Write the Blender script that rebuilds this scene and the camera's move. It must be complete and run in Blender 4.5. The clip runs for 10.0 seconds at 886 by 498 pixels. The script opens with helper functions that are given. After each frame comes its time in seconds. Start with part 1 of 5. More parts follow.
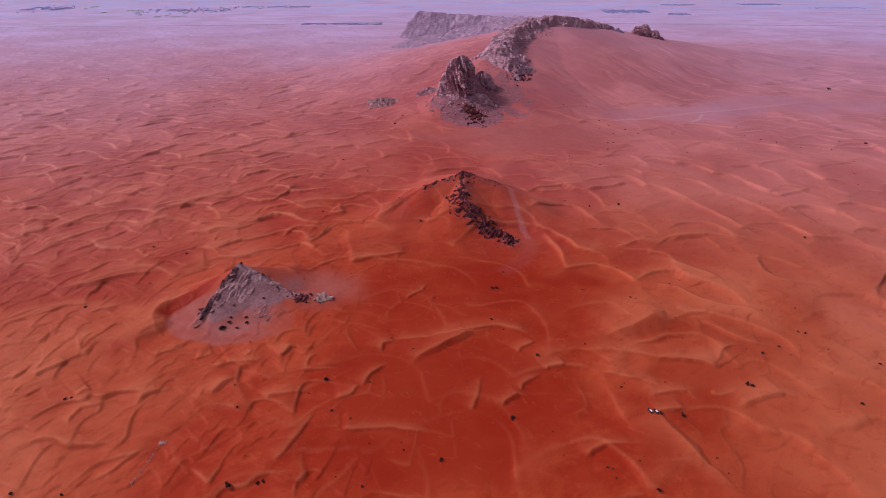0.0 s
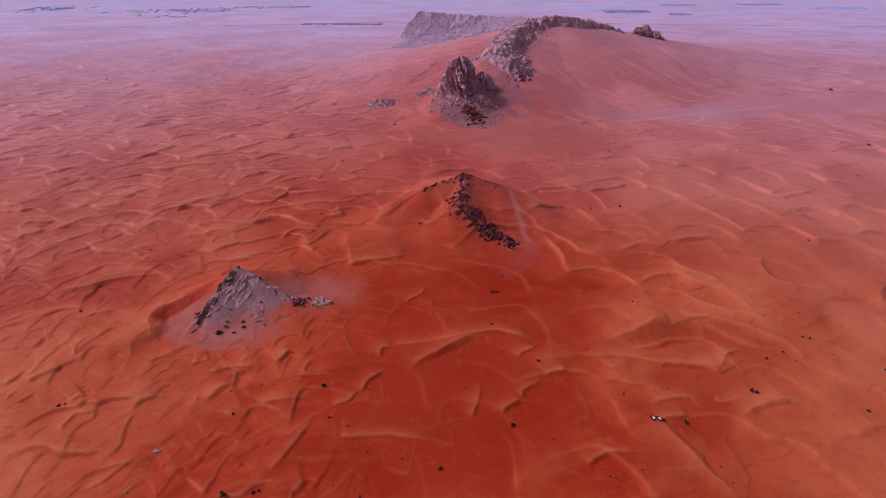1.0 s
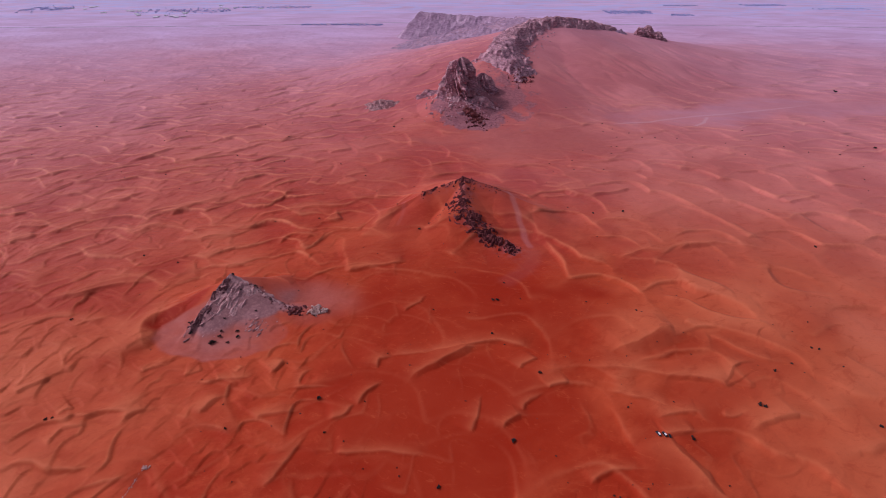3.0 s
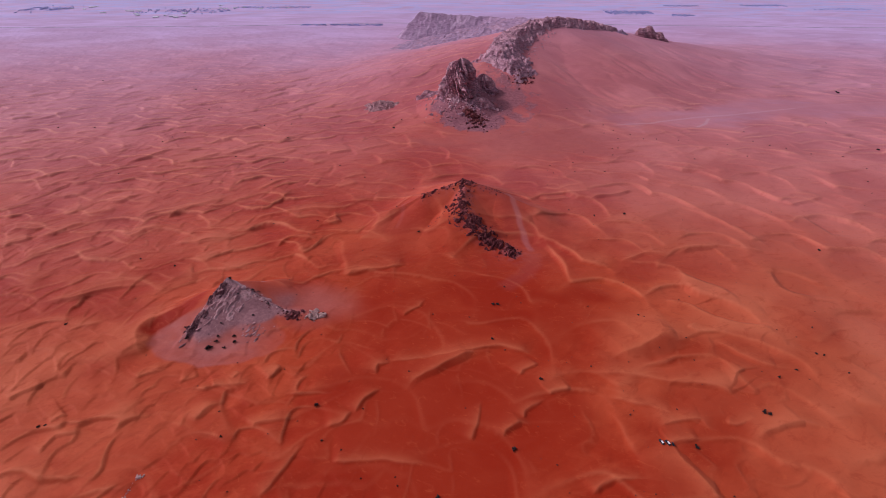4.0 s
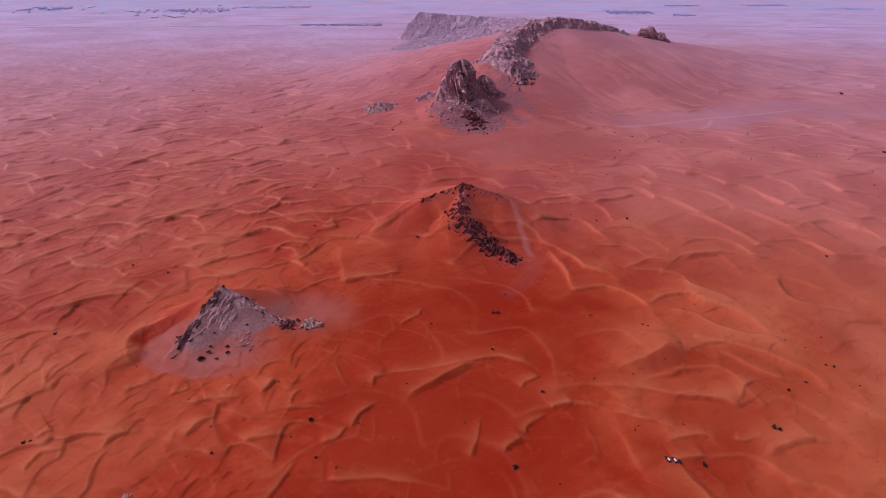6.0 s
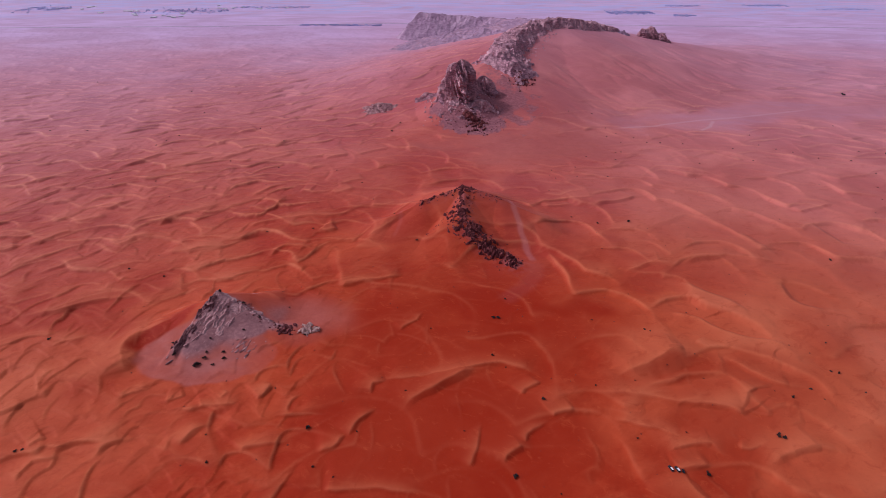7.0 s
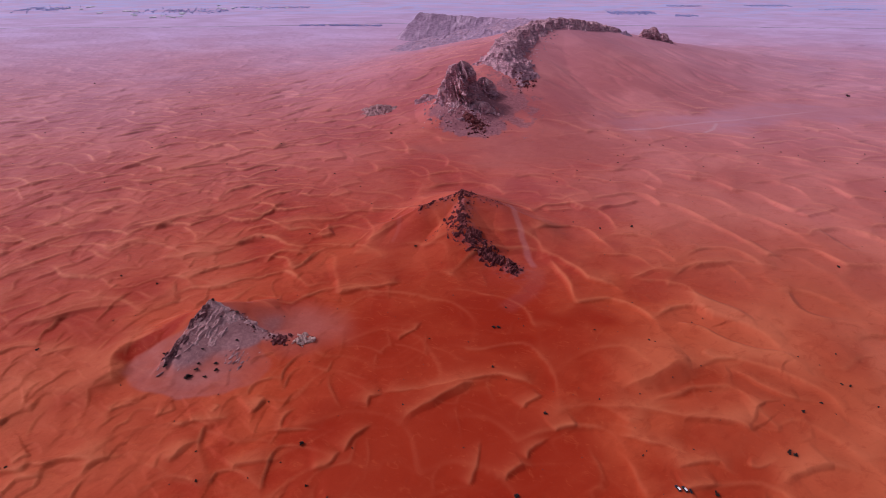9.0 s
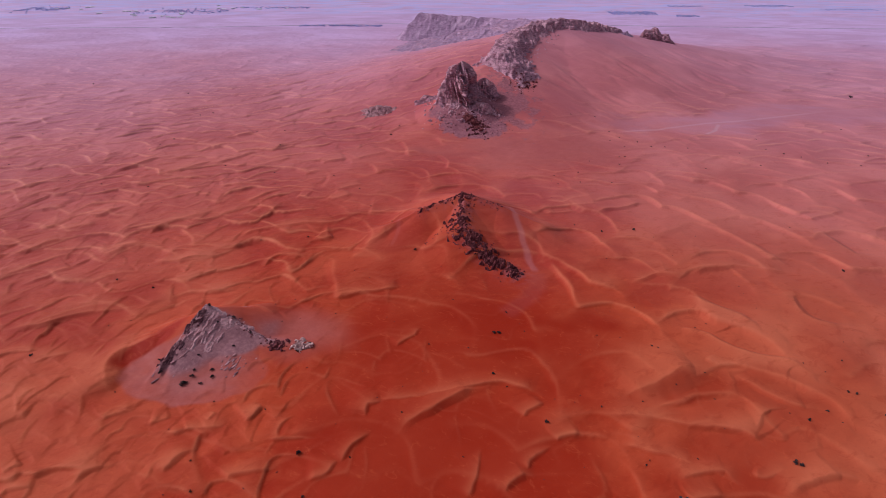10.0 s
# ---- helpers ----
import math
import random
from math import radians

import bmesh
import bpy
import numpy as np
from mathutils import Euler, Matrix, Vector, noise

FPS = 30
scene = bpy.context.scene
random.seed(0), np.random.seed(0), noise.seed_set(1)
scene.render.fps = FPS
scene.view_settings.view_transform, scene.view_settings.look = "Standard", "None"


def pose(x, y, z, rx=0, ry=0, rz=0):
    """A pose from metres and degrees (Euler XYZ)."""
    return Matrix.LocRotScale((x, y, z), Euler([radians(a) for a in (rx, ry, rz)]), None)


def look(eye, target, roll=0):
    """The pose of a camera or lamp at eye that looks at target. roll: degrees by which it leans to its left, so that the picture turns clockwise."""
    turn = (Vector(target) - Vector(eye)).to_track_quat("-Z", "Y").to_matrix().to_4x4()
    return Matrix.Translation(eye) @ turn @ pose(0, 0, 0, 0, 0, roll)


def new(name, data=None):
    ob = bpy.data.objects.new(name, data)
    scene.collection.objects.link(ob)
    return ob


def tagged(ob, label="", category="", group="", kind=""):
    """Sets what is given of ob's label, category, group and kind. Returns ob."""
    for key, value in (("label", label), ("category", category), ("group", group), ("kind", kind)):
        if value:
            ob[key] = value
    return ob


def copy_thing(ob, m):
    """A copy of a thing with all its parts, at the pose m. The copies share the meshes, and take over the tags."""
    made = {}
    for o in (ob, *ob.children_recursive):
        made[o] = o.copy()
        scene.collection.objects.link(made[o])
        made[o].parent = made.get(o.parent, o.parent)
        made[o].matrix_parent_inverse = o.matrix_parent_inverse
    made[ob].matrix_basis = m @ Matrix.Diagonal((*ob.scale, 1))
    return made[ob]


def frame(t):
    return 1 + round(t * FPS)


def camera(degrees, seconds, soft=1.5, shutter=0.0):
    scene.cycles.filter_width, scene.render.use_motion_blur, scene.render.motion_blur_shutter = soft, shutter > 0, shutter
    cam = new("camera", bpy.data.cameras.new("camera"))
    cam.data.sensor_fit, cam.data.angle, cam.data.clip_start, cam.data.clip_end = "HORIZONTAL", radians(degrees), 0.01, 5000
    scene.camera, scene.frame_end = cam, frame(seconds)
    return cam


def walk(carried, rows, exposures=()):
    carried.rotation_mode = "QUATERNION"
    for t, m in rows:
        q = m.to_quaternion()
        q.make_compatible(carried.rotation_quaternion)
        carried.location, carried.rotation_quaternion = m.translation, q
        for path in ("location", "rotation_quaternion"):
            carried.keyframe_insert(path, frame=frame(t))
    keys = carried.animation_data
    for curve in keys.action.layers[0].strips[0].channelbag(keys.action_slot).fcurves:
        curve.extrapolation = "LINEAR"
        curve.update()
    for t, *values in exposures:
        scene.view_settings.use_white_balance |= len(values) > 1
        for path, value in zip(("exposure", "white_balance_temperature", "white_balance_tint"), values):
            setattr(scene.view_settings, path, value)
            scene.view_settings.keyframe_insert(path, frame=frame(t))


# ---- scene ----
cam = camera(83.0, 10.0, 0.85)
# The drone's level run: 66 m ahead in ten seconds, 280 m over the sand.
METRES, EYE, TILT, LEAN, TURN = 65.62, 280.0, 0.0, 0.0, 0.0
ROWS = [
    (0.0, 0.0, 0.0, 0.0, 0.01, -31.2, -0.01),
    (0.5, 0.0049, 0.0486, -0.0014, 0.03, -31.2, -0.01),
    (1.0, 0.0098, 0.097, -0.0035, 0.05, -31.19, -0.01),
    (1.5, 0.0147, 0.1452, -0.0039, 0.08, -31.2, -0.02),
    (2.0, 0.0192, 0.1941, -0.0054, 0.11, -31.19, -0.03),
    (2.5, 0.0237, 0.2407, -0.0067, 0.13, -31.18, -0.03),
    (4.0, 0.0331, 0.3881, -0.0081, 0.18, -31.17, -0.07),
    (4.5, 0.0378, 0.4367, -0.0079, 0.19, -31.17, -0.05),
    (5.0, 0.0417, 0.4861, -0.0081, 0.2, -31.18, -0.05),
    (5.5, 0.0465, 0.5357, -0.0084, 0.21, -31.19, -0.05),
    (7.0, 0.0566, 0.6879, -0.0104, 0.21, -31.2, -0.07),
    (7.5, 0.0621, 0.7377, -0.0102, 0.23, -31.21, -0.06),
    (8.0, 0.0675, 0.7882, -0.0111, 0.24, -31.2, -0.05),
    (8.5, 0.0712, 0.8392, -0.0122, 0.26, -31.2, -0.05),
    (9.0, 0.0761, 0.8898, -0.0123, 0.28, -31.21, -0.06),
    (9.5, 0.0803, 0.9423, -0.0141, 0.31, -31.21, -0.06),
    (10.0, 0.0833, 0.996, -0.0154, 0.33, -31.2, -0.07),
]
walk(cam, [(t, pose(0, 0, EYE, TILT, LEAN, TURN) @ pose(METRES * x, METRES * y, METRES * z, 90 + pitch, roll, yaw)) for t, x, y, z, yaw, pitch, roll in ROWS],
     exposures=[(0.0, -0.70, 5730.0, 24.5), (10.0, -0.70, 5730.0, 24.5)])

# ---- light: hazy daylight, a veiled sun ahead and to the left ----
SUN_UP, SUN_SIDE = 40.0, -74.0  # degrees over the horizon; degrees from straight ahead
world = bpy.data.worlds.new("world")
scene.world = world
world.use_nodes = True
sky = world.node_tree.nodes.new("ShaderNodeTexSky")
sky.sky_type, sky.sun_disc = "NISHITA", False
sky.sun_elevation, sky.sun_rotation = radians(SUN_UP), radians(SUN_SIDE)
sky.dust_density, sky.air_density = 4.0, 1.0
backing = world.node_tree.nodes["Background"]
backing.inputs["Strength"].default_value = 0.115
veil = world.node_tree.nodes.new("ShaderNodeHueSaturation")  # dust in the air whitens the sky
veil.inputs["Saturation"].default_value = 0.35
world.node_tree.links.new(sky.outputs["Color"], veil.inputs["Color"])
world.node_tree.links.new(veil.outputs["Color"], backing.inputs["Color"])
lamp = bpy.data.lights.new("sun", "SUN")
lamp.energy, lamp.angle, lamp.color = 2.55, radians(6.0), (1.0, 0.93, 0.84)
sun = new("sun", lamp)
toward = Vector((math.sin(radians(SUN_SIDE)) * math.cos(radians(SUN_UP)), math.cos(radians(SUN_SIDE)) * math.cos(radians(SUN_UP)), math.sin(radians(SUN_UP))))
sun.matrix_world = look(toward * 900, (0, 0, 0))


# ---- materials ----
class Nodes:
    """A small hand for node trees: each call adds a node and returns its output."""

    def __init__(self, name):
        self.mat = bpy.data.materials.new(name)
        self.mat.use_nodes = True
        self.tree = self.mat.node_tree
        self.shader = self.tree.nodes["Principled BSDF"]
        self.place = self.tree.nodes.new("ShaderNodeNewGeometry").outputs["Position"]

    def put(self, socket, value):
        if isinstance(value, bpy.types.NodeSocket):
            self.tree.links.new(value, socket)
        else:
            socket.default_value = value

    def set(self, **values):
        for key, value in values.items():
            self.put(self.shader.inputs[key.replace("_", " ")], value)

    def noise(self, size, detail=5.0, rough=0.55, warp=0.0, stretch=None, turn=0.0):
        """Noise whose blobs are about size metres across."""
        n = self.tree.nodes.new("ShaderNodeTexNoise")
        m = self.tree.nodes.new("ShaderNodeMapping")
        m.vector_type = "TEXTURE"
        m.inputs["Scale"].default_value = tuple(1 / v for v in stretch or (1, 1, 1))
        m.inputs["Rotation"].default_value = (0, 0, radians(-turn))
        self.put(m.inputs["Vector"], self.place)
        self.put(n.inputs["Vector"], m.outputs["Vector"])
        n.inputs["Scale"].default_value = 1.0 / size
        n.inputs["Detail"].default_value, n.inputs["Roughness"].default_value, n.inputs["Distortion"].default_value = detail, rough, warp
        return n.outputs["Fac"]

    def ramp(self, value, low, high):
        r = self.tree.nodes.new("ShaderNodeMapRange")
        r.interpolation_type = "SMOOTHSTEP"
        self.put(r.inputs["Value"], value)
        r.inputs["From Min"].default_value, r.inputs["From Max"].default_value = low, high
        return r.outputs["Result"]

    def math(self, how, a, b=0.5):
        m = self.tree.nodes.new("ShaderNodeMath")
        m.operation = how
        self.put(m.inputs[0], a), self.put(m.inputs[1], b)
        return m.outputs[0]

    def mix(self, fac, a, b, how="MIX"):
        m = self.tree.nodes.new("ShaderNodeMix")
        m.data_type, m.blend_type = "RGBA", how
        self.put(m.inputs["Factor"], fac)
        self.put(m.inputs["A"], a if isinstance(a, bpy.types.NodeSocket) else (*a, 1))
        self.put(m.inputs["B"], b if isinstance(b, bpy.types.NodeSocket) else (*b, 1))
        return m.outputs["Result"]

    def field(self, name):
        a = self.tree.nodes.new("ShaderNodeAttribute")
        a.attribute_name = name
        return a.outputs["Fac"]

    def lot(self):
        return self.tree.nodes.new("ShaderNodeObjectInfo").outputs["Random"]

    def bump(self, height, depth, strength=1.0):
        b = self.tree.nodes.new("ShaderNodeBump")
        self.put(b.inputs["Height"], height)
        b.inputs["Distance"].default_value, b.inputs["Strength"].default_value = depth, strength
        self.put(self.shader.inputs["Normal"], b.outputs["Normal"])


def sand_material():
    n = Nodes("sand")
    patches = n.ramp(n.noise(130, 4, 0.5, 0.6), 0.36, 0.66)
    streaks = n.noise(24, 5, 0.6, 0.5, (1, 1.9, 1), -24)
    grains = n.noise(2.2, 4, 0.65)
    colour = n.mix(patches, (0.42, 0.034, 0.010), (0.54, 0.075, 0.024))
    colour = n.mix(n.math("MULTIPLY", n.ramp(streaks, 0.42, 0.72), 0.5), colour, (0.60, 0.090, 0.032))
    colour = n.mix(n.field("ochre"), colour, n.mix(patches, (0.57, 0.113, 0.047), (0.67, 0.164, 0.076)))
    # iron-red sand sheets, and shaded slopes painted in the same red
    colour = n.mix(n.field("rust_shade"), colour, (0.36, 0.022, 0.006))
    # distance haze painted into the sand: mauve-pink laid over the red
    colour = n.mix(n.field("haze_tint"), colour, n.mix(patches, (0.55, 0.187, 0.222), (0.67, 0.250, 0.286)))
    colour = n.mix(n.field("pale"), colour, n.mix(n.field("haze_tint"), (0.70, 0.180, 0.080), (0.82, 0.37, 0.32)))
    # the far plain's gravel, its mauve mixed with painted haze
    far = n.field("plain")
    near = n.math("SUBTRACT", 1.0, n.field("haze_tint"))
    mottle = n.math("MULTIPLY", n.ramp(n.noise(17, 6, 0.66, 0.8, (1, 1.5, 1), -24), 0.52, 0.66), n.math("MULTIPLY", near, 0.28))
    colour = n.mix(mottle, colour, (0.37, 0.030, 0.010))
    flecks = n.math("MULTIPLY", n.ramp(n.noise(11, 6, 0.7, 1.2, (1, 1.8, 1), 30), 0.56, 0.70), n.math("MULTIPLY", near, 0.30))
    colour = n.mix(flecks, colour, (0.64, 0.125, 0.042))
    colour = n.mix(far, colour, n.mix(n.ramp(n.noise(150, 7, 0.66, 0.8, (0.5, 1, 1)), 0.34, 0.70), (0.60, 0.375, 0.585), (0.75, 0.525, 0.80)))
    # far scrub patches and the bluest haze, both in one colour
    colour = n.mix(n.math("MULTIPLY", n.field("scrub_haze"), n.ramp(n.noise(110, 7, 0.68, 1.0, (0.4, 1, 1)), 0.40, 0.68)), colour, (0.56, 0.52, 0.84))
    gravel = n.mix(n.ramp(n.noise(14, 6, 0.65), 0.35, 0.7), (0.42, 0.125, 0.108), (0.50, 0.160, 0.140))
    colour = n.mix(n.field("gravel"), colour, gravel)
    colour = n.mix(n.field("talus"), colour, n.mix(n.ramp(n.noise(3, 7, 0.7), 0.40, 0.64), (0.31, 0.140, 0.150), (0.44, 0.210, 0.212)))
    colour = n.mix(n.field("scree"), colour, n.mix(n.ramp(n.noise(5, 6, 0.7), 0.38, 0.66), (0.26, 0.100, 0.128), (0.44, 0.180, 0.200)))
    colour = n.mix(n.field("track"), colour, (0.72, 0.46, 0.49))
    colour = n.mix(n.math("MULTIPLY", n.ramp(grains, 0.5, 0.8), 0.16), colour, (0.30, 0.05, 0.03))
    n.set(Roughness=0.62, Specular_IOR_Level=0.05, Sheen_Weight=0.05, Sheen_Roughness=0.30, Sheen_Tint=(0.95, 0.74, 0.92, 1))
    n.set(Base_Color=colour)
    calm = n.math("SUBTRACT", 1.0, n.math("MULTIPLY", n.math("MAXIMUM", n.field("gravel"), n.field("firm")), 0.6))
    relief = n.math("MULTIPLY", n.noise(9, 6, 0.64, 0.4, (1, 1.7, 1), -24), n.math("MULTIPLY", calm, 0.7))
    n.bump(n.math("ADD", relief, n.math("MULTIPLY", grains, 0.14)), 1.0, 1.0)
    return n.mat


def rock_material(name, dark, mid, light, bed=6.0, sheen=0.14, dust=0.3):
    """Bedded rock: layered tones along a tilted bed, stains, cracks, and drifted sand on what lies flat."""
    n = Nodes(name)
    beds = n.noise(bed, 6, 0.62, 1.2, (0.55, 0.55, 3.2), 30)
    stains = n.noise(bed * 3.5, 5, 0.6, 0.3)
    fine = n.noise(bed * 0.22, 5, 0.7)
    colour = n.mix(n.ramp(beds, 0.42, 0.58), dark, mid)
    colour = n.mix(n.ramp(stains, 0.45, 0.72), colour, light)
    colour = n.mix(n.math("MULTIPLY", n.ramp(fine, 0.5, 0.72), 0.55), colour, dark)
    colour = n.mix(n.math("MULTIPLY", n.lot(), 0.3), colour, light)
    up = n.tree.nodes.new("ShaderNodeSeparateXYZ")
    n.put(up.inputs[0], n.tree.nodes.new("ShaderNodeNewGeometry").outputs["Normal"])
    flat = n.math("MULTIPLY", n.ramp(up.outputs["Z"], 0.80, 0.98), n.ramp(stains, 0.40, 0.6))
    colour = n.mix(n.math("MULTIPLY", flat, dust), colour, (0.50, 0.15, 0.14))
    n.set(Base_Color=colour, Roughness=0.88, Specular_IOR_Level=0.22, Sheen_Weight=sheen, Sheen_Roughness=0.4, Sheen_Tint=(0.95, 0.66, 0.92, 1))
    n.bump(n.math("ADD", beds, n.math("MULTIPLY", fine, 0.5)), bed * 0.22, 0.9)
    return n.mat


def plain_material(name, low, high, size=0.6, roughness=0.8, metal=0.0):
    n = Nodes(name)
    colour = n.mix(n.ramp(n.noise(size, 5, 0.6), 0.35, 0.7), low, high)
    colour = n.mix(n.math("MULTIPLY", n.lot(), 0.35), colour, low)
    n.set(Base_Color=colour, Roughness=roughness, Metallic=metal)
    return n.mat


SAND = sand_material()
GREY_ROCK = rock_material("grey_limestone", (0.27, 0.112, 0.128), (0.60, 0.310, 0.315), (0.74, 0.44, 0.43), 4.0, dust=0.35)
DARK_ROCK = rock_material("dark_desert_varnish", (0.040, 0.008, 0.014), (0.120, 0.022, 0.029), (0.30, 0.074, 0.072), 2.4, 0.01, dust=0.5)
CRAG_ROCK = rock_material("brown_limestone", (0.17, 0.070, 0.110), (0.54, 0.250, 0.310), (0.84, 0.51, 0.54), 5.0, dust=0.35)
# far limestone: haze painted in as mauve tones of low contrast
HAZY_ROCK = rock_material("hazy_limestone", (0.25, 0.140, 0.230), (0.43, 0.255, 0.380), (0.57, 0.38, 0.51), 10.0, dust=0.3)
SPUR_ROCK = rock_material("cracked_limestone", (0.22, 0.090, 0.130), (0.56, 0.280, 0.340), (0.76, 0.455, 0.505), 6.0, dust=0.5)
STRATA_ROCK = rock_material("dark_strata", (0.075, 0.024, 0.034), (0.27, 0.110, 0.118), (0.56, 0.30, 0.295), 2.6, dust=0.3)
WHITE_ROCK = rock_material("white_chalk", (0.42, 0.22, 0.20), (0.62, 0.38, 0.34), (0.78, 0.56, 0.51), 2.2, dust=0.15)
LEAF = plain_material("dusty_leaves", (0.030, 0.017, 0.018), (0.075, 0.048, 0.042), 0.5)
WOOD = plain_material("grey_twigs", (0.06, 0.04, 0.03), (0.14, 0.09, 0.07), 0.2)
# far leaves, pale blue because the haze is mixed into their colour
HAZY_LEAF = plain_material("hazy_grove_leaves", (0.46, 0.44, 0.70), (0.58, 0.56, 0.84), 12.0)


# ---- numbers for the lie of the land ----
def stirred(h):
    """Whole numbers 0 to 65535 from sums of scaled lattice places."""
    h = h & 0x7FFFFFFF
    h = ((h ^ (h >> 13)) * 1274126177) & 0x7FFFFFFF
    return (h ^ (h >> 16)) & 0xFFFF


def hashed(i, j, seed):
    return stirred(i.astype(np.int64) * 374761393 + j.astype(np.int64) * 668265263 + seed * 1442695041) / 65535.0


TURNS = np.arange(256) / 256 * 2 * np.pi
EAST, NORTH = np.cos(TURNS), np.sin(TURNS)


def grain(x, y, seed=0):
    """Gradient noise, about -0.7 to 0.7, with blobs one unit across."""
    i, j = np.floor(x), np.floor(y)
    u, v = x - i, y - j
    su, sv = u * u * u * (u * (u * 6 - 15) + 10), v * v * v * (v * (v * 6 - 15) + 10)
    hi, hj = i.astype(np.int64) * 374761393, j.astype(np.int64) * 668265263 + seed * 1442695041

    def corner(a, b):
        k = stirred(hi + (hj + (a * 374761393 + b * 668265263))) >> 8
        return EAST[k] * (u - a) + NORTH[k] * (v - b)

    low = corner(0, 0)
    low += su * (corner(1, 0) - low)
    high = corner(0, 1)
    high += su * (corner(1, 1) - high)
    return low + sv * (high - low)


def fractal(x, y, seed=0, octaves=4, gain=0.5):
    total, size = 0.0, 1.0
    for k in range(octaves):
        total = total + grain(x * 2.03**k, y * 2.03**k, seed + 17 * k) * size
        size *= gain
    return total


def smooth(v, low, high):
    t = np.clip((v - low) / (high - low), 0, 1)
    return t * t * (3 - 2 * t)


def soft_floor(v, r):
    """The larger of v and 0, with the bend rounded over r metres."""
    return 0.5 * (v + np.sqrt(v * v + r * r))


def along(x, y, pts):
    """Distance to a broken line, how far along it (0 to 1), and the side (+1 to its left)."""
    best, part, side = np.full(x.shape, 1e9), np.zeros(x.shape), np.ones(x.shape)
    count = len(pts) - 1
    for k in range(count):
        (ax, ay), (bx, by) = pts[k][:2], pts[k + 1][:2]
        dx, dy = bx - ax, by - ay
        t = np.clip(((x - ax) * dx + (y - ay) * dy) / (dx * dx + dy * dy), 0, 1)
        d = np.hypot(x - ax - t * dx, y - ay - t * dy)
        near = d < best
        best, part = np.where(near, d, best), np.where(near, (k + t) / count, part)
        side = np.where(near, np.where(dx * (y - ay) - dy * (x - ax) > 0, 1.0, -1.0), side)
    return best, part, side


def spread(x, y, pts, flat=0.0):
    """Height of a range whose crest runs through pts (x, y, height, slope on its left, slope on its right)."""
    top = np.full(x.shape, -1e3)
    for a, b in zip(pts, pts[1:]):
        dx, dy = b[0] - a[0], b[1] - a[1]
        t = np.clip(((x - a[0]) * dx + (y - a[1]) * dy) / (dx * dx + dy * dy), 0, 1)
        d = np.hypot(x - a[0] - t * dx, y - a[1] - t * dy)
        cross = (dx * (y - a[1]) - dy * (x - a[0])) / np.maximum(d, 1e-6) / math.hypot(dx, dy)
        mixd = smooth(cross, -0.6, 0.6)
        slope = (a[3] + (b[3] - a[3]) * t) * mixd + (a[4] + (b[4] - a[4]) * t) * (1 - mixd)
        top = np.maximum(top, a[2] + (b[2] - a[2]) * t - slope * np.maximum(d - flat, 0))
    return top


def wave(phase, lee):
    """One dune after another: a long rise, a crest, a short slip face. 0 to 1."""
    p = phase - np.floor(phase)
    return np.where(p < 1 - lee, (p / (1 - lee)) ** 1.35, (1 - p) / lee)


# The sand under the rocky ranges: x, y, height, slope to the left, slope to the right of the crest.
MASSIF = [(118, 1000, 34, 0.30, 0.22), (104, 1150, 74, 0.24, 0.26), (150, 1280, 95, 0.20, 0.29), (207, 1370, 106, 0.24, 0.29),
          (289, 1430, 112, 0.30, 0.255), (392, 1480, 96, 0.35, 0.225), (475, 1540, 79, 0.4, 0.18), (520, 1570, 64, 0.4, 0.15),
          (610, 1640, 42, 0.4, 0.12), (760, 1720, 6, 0.2, 0.09)]
CRAG_TALUS = [(-50, 1100, 12, 0.35, 0.3), (-8, 1010, 44, 0.4, 0.46), (26, 985, 58, 0.42, 0.52), (60, 980, 50, 0.40, 0.50), (112, 1010, 30, 0.4, 0.25)]
MIDDLE_ARMS = [(-60, 552, 12, 0.5, 0.38), (-20, 570, 27, 0.55, 0.40), (28, 588, 36, 0.6, 0.42), (66, 579, 27, 0.55, 0.38), (110, 560, 12, 0.45, 0.3)]
MIDDLE_SPINE = [(28, 588, 36, 0.5, 0.45), (23, 540, 26, 0.44, 0.42), (33, 516, 14, 0.42, 0.40), (58, 496, 4, 0.4, 0.35), (77, 477, -2, 0.3, 0.3)]
NEAR_EDGE = [(-216, 334, 0.5, 0.9, 0.25), (-203, 362, 12, 1.1, 0.36), (-189, 393, 23, 1.1, 0.38)]
NEAR_TAIL = [(-189, 393, 23, 0.75, 0.38), (-168, 387, 13, 0.55, 0.30), (-140, 375, 5.0, 0.4, 0.25), (-106, 370, 2.0, 0.3, 0.2)]


def mounds(x, y):
    z = soft_floor(spread(x, y, MASSIF), 16)
    z = np.maximum(z, soft_floor(spread(x, y, CRAG_TALUS), 10))
    z = np.maximum(z, soft_floor(np.maximum(spread(x, y, MIDDLE_ARMS), spread(x, y, MIDDLE_SPINE)), 6))
    near = np.maximum(spread(x, y, NEAR_EDGE), spread(x, y, NEAR_TAIL))
    return np.maximum(z, soft_floor(near, 3))


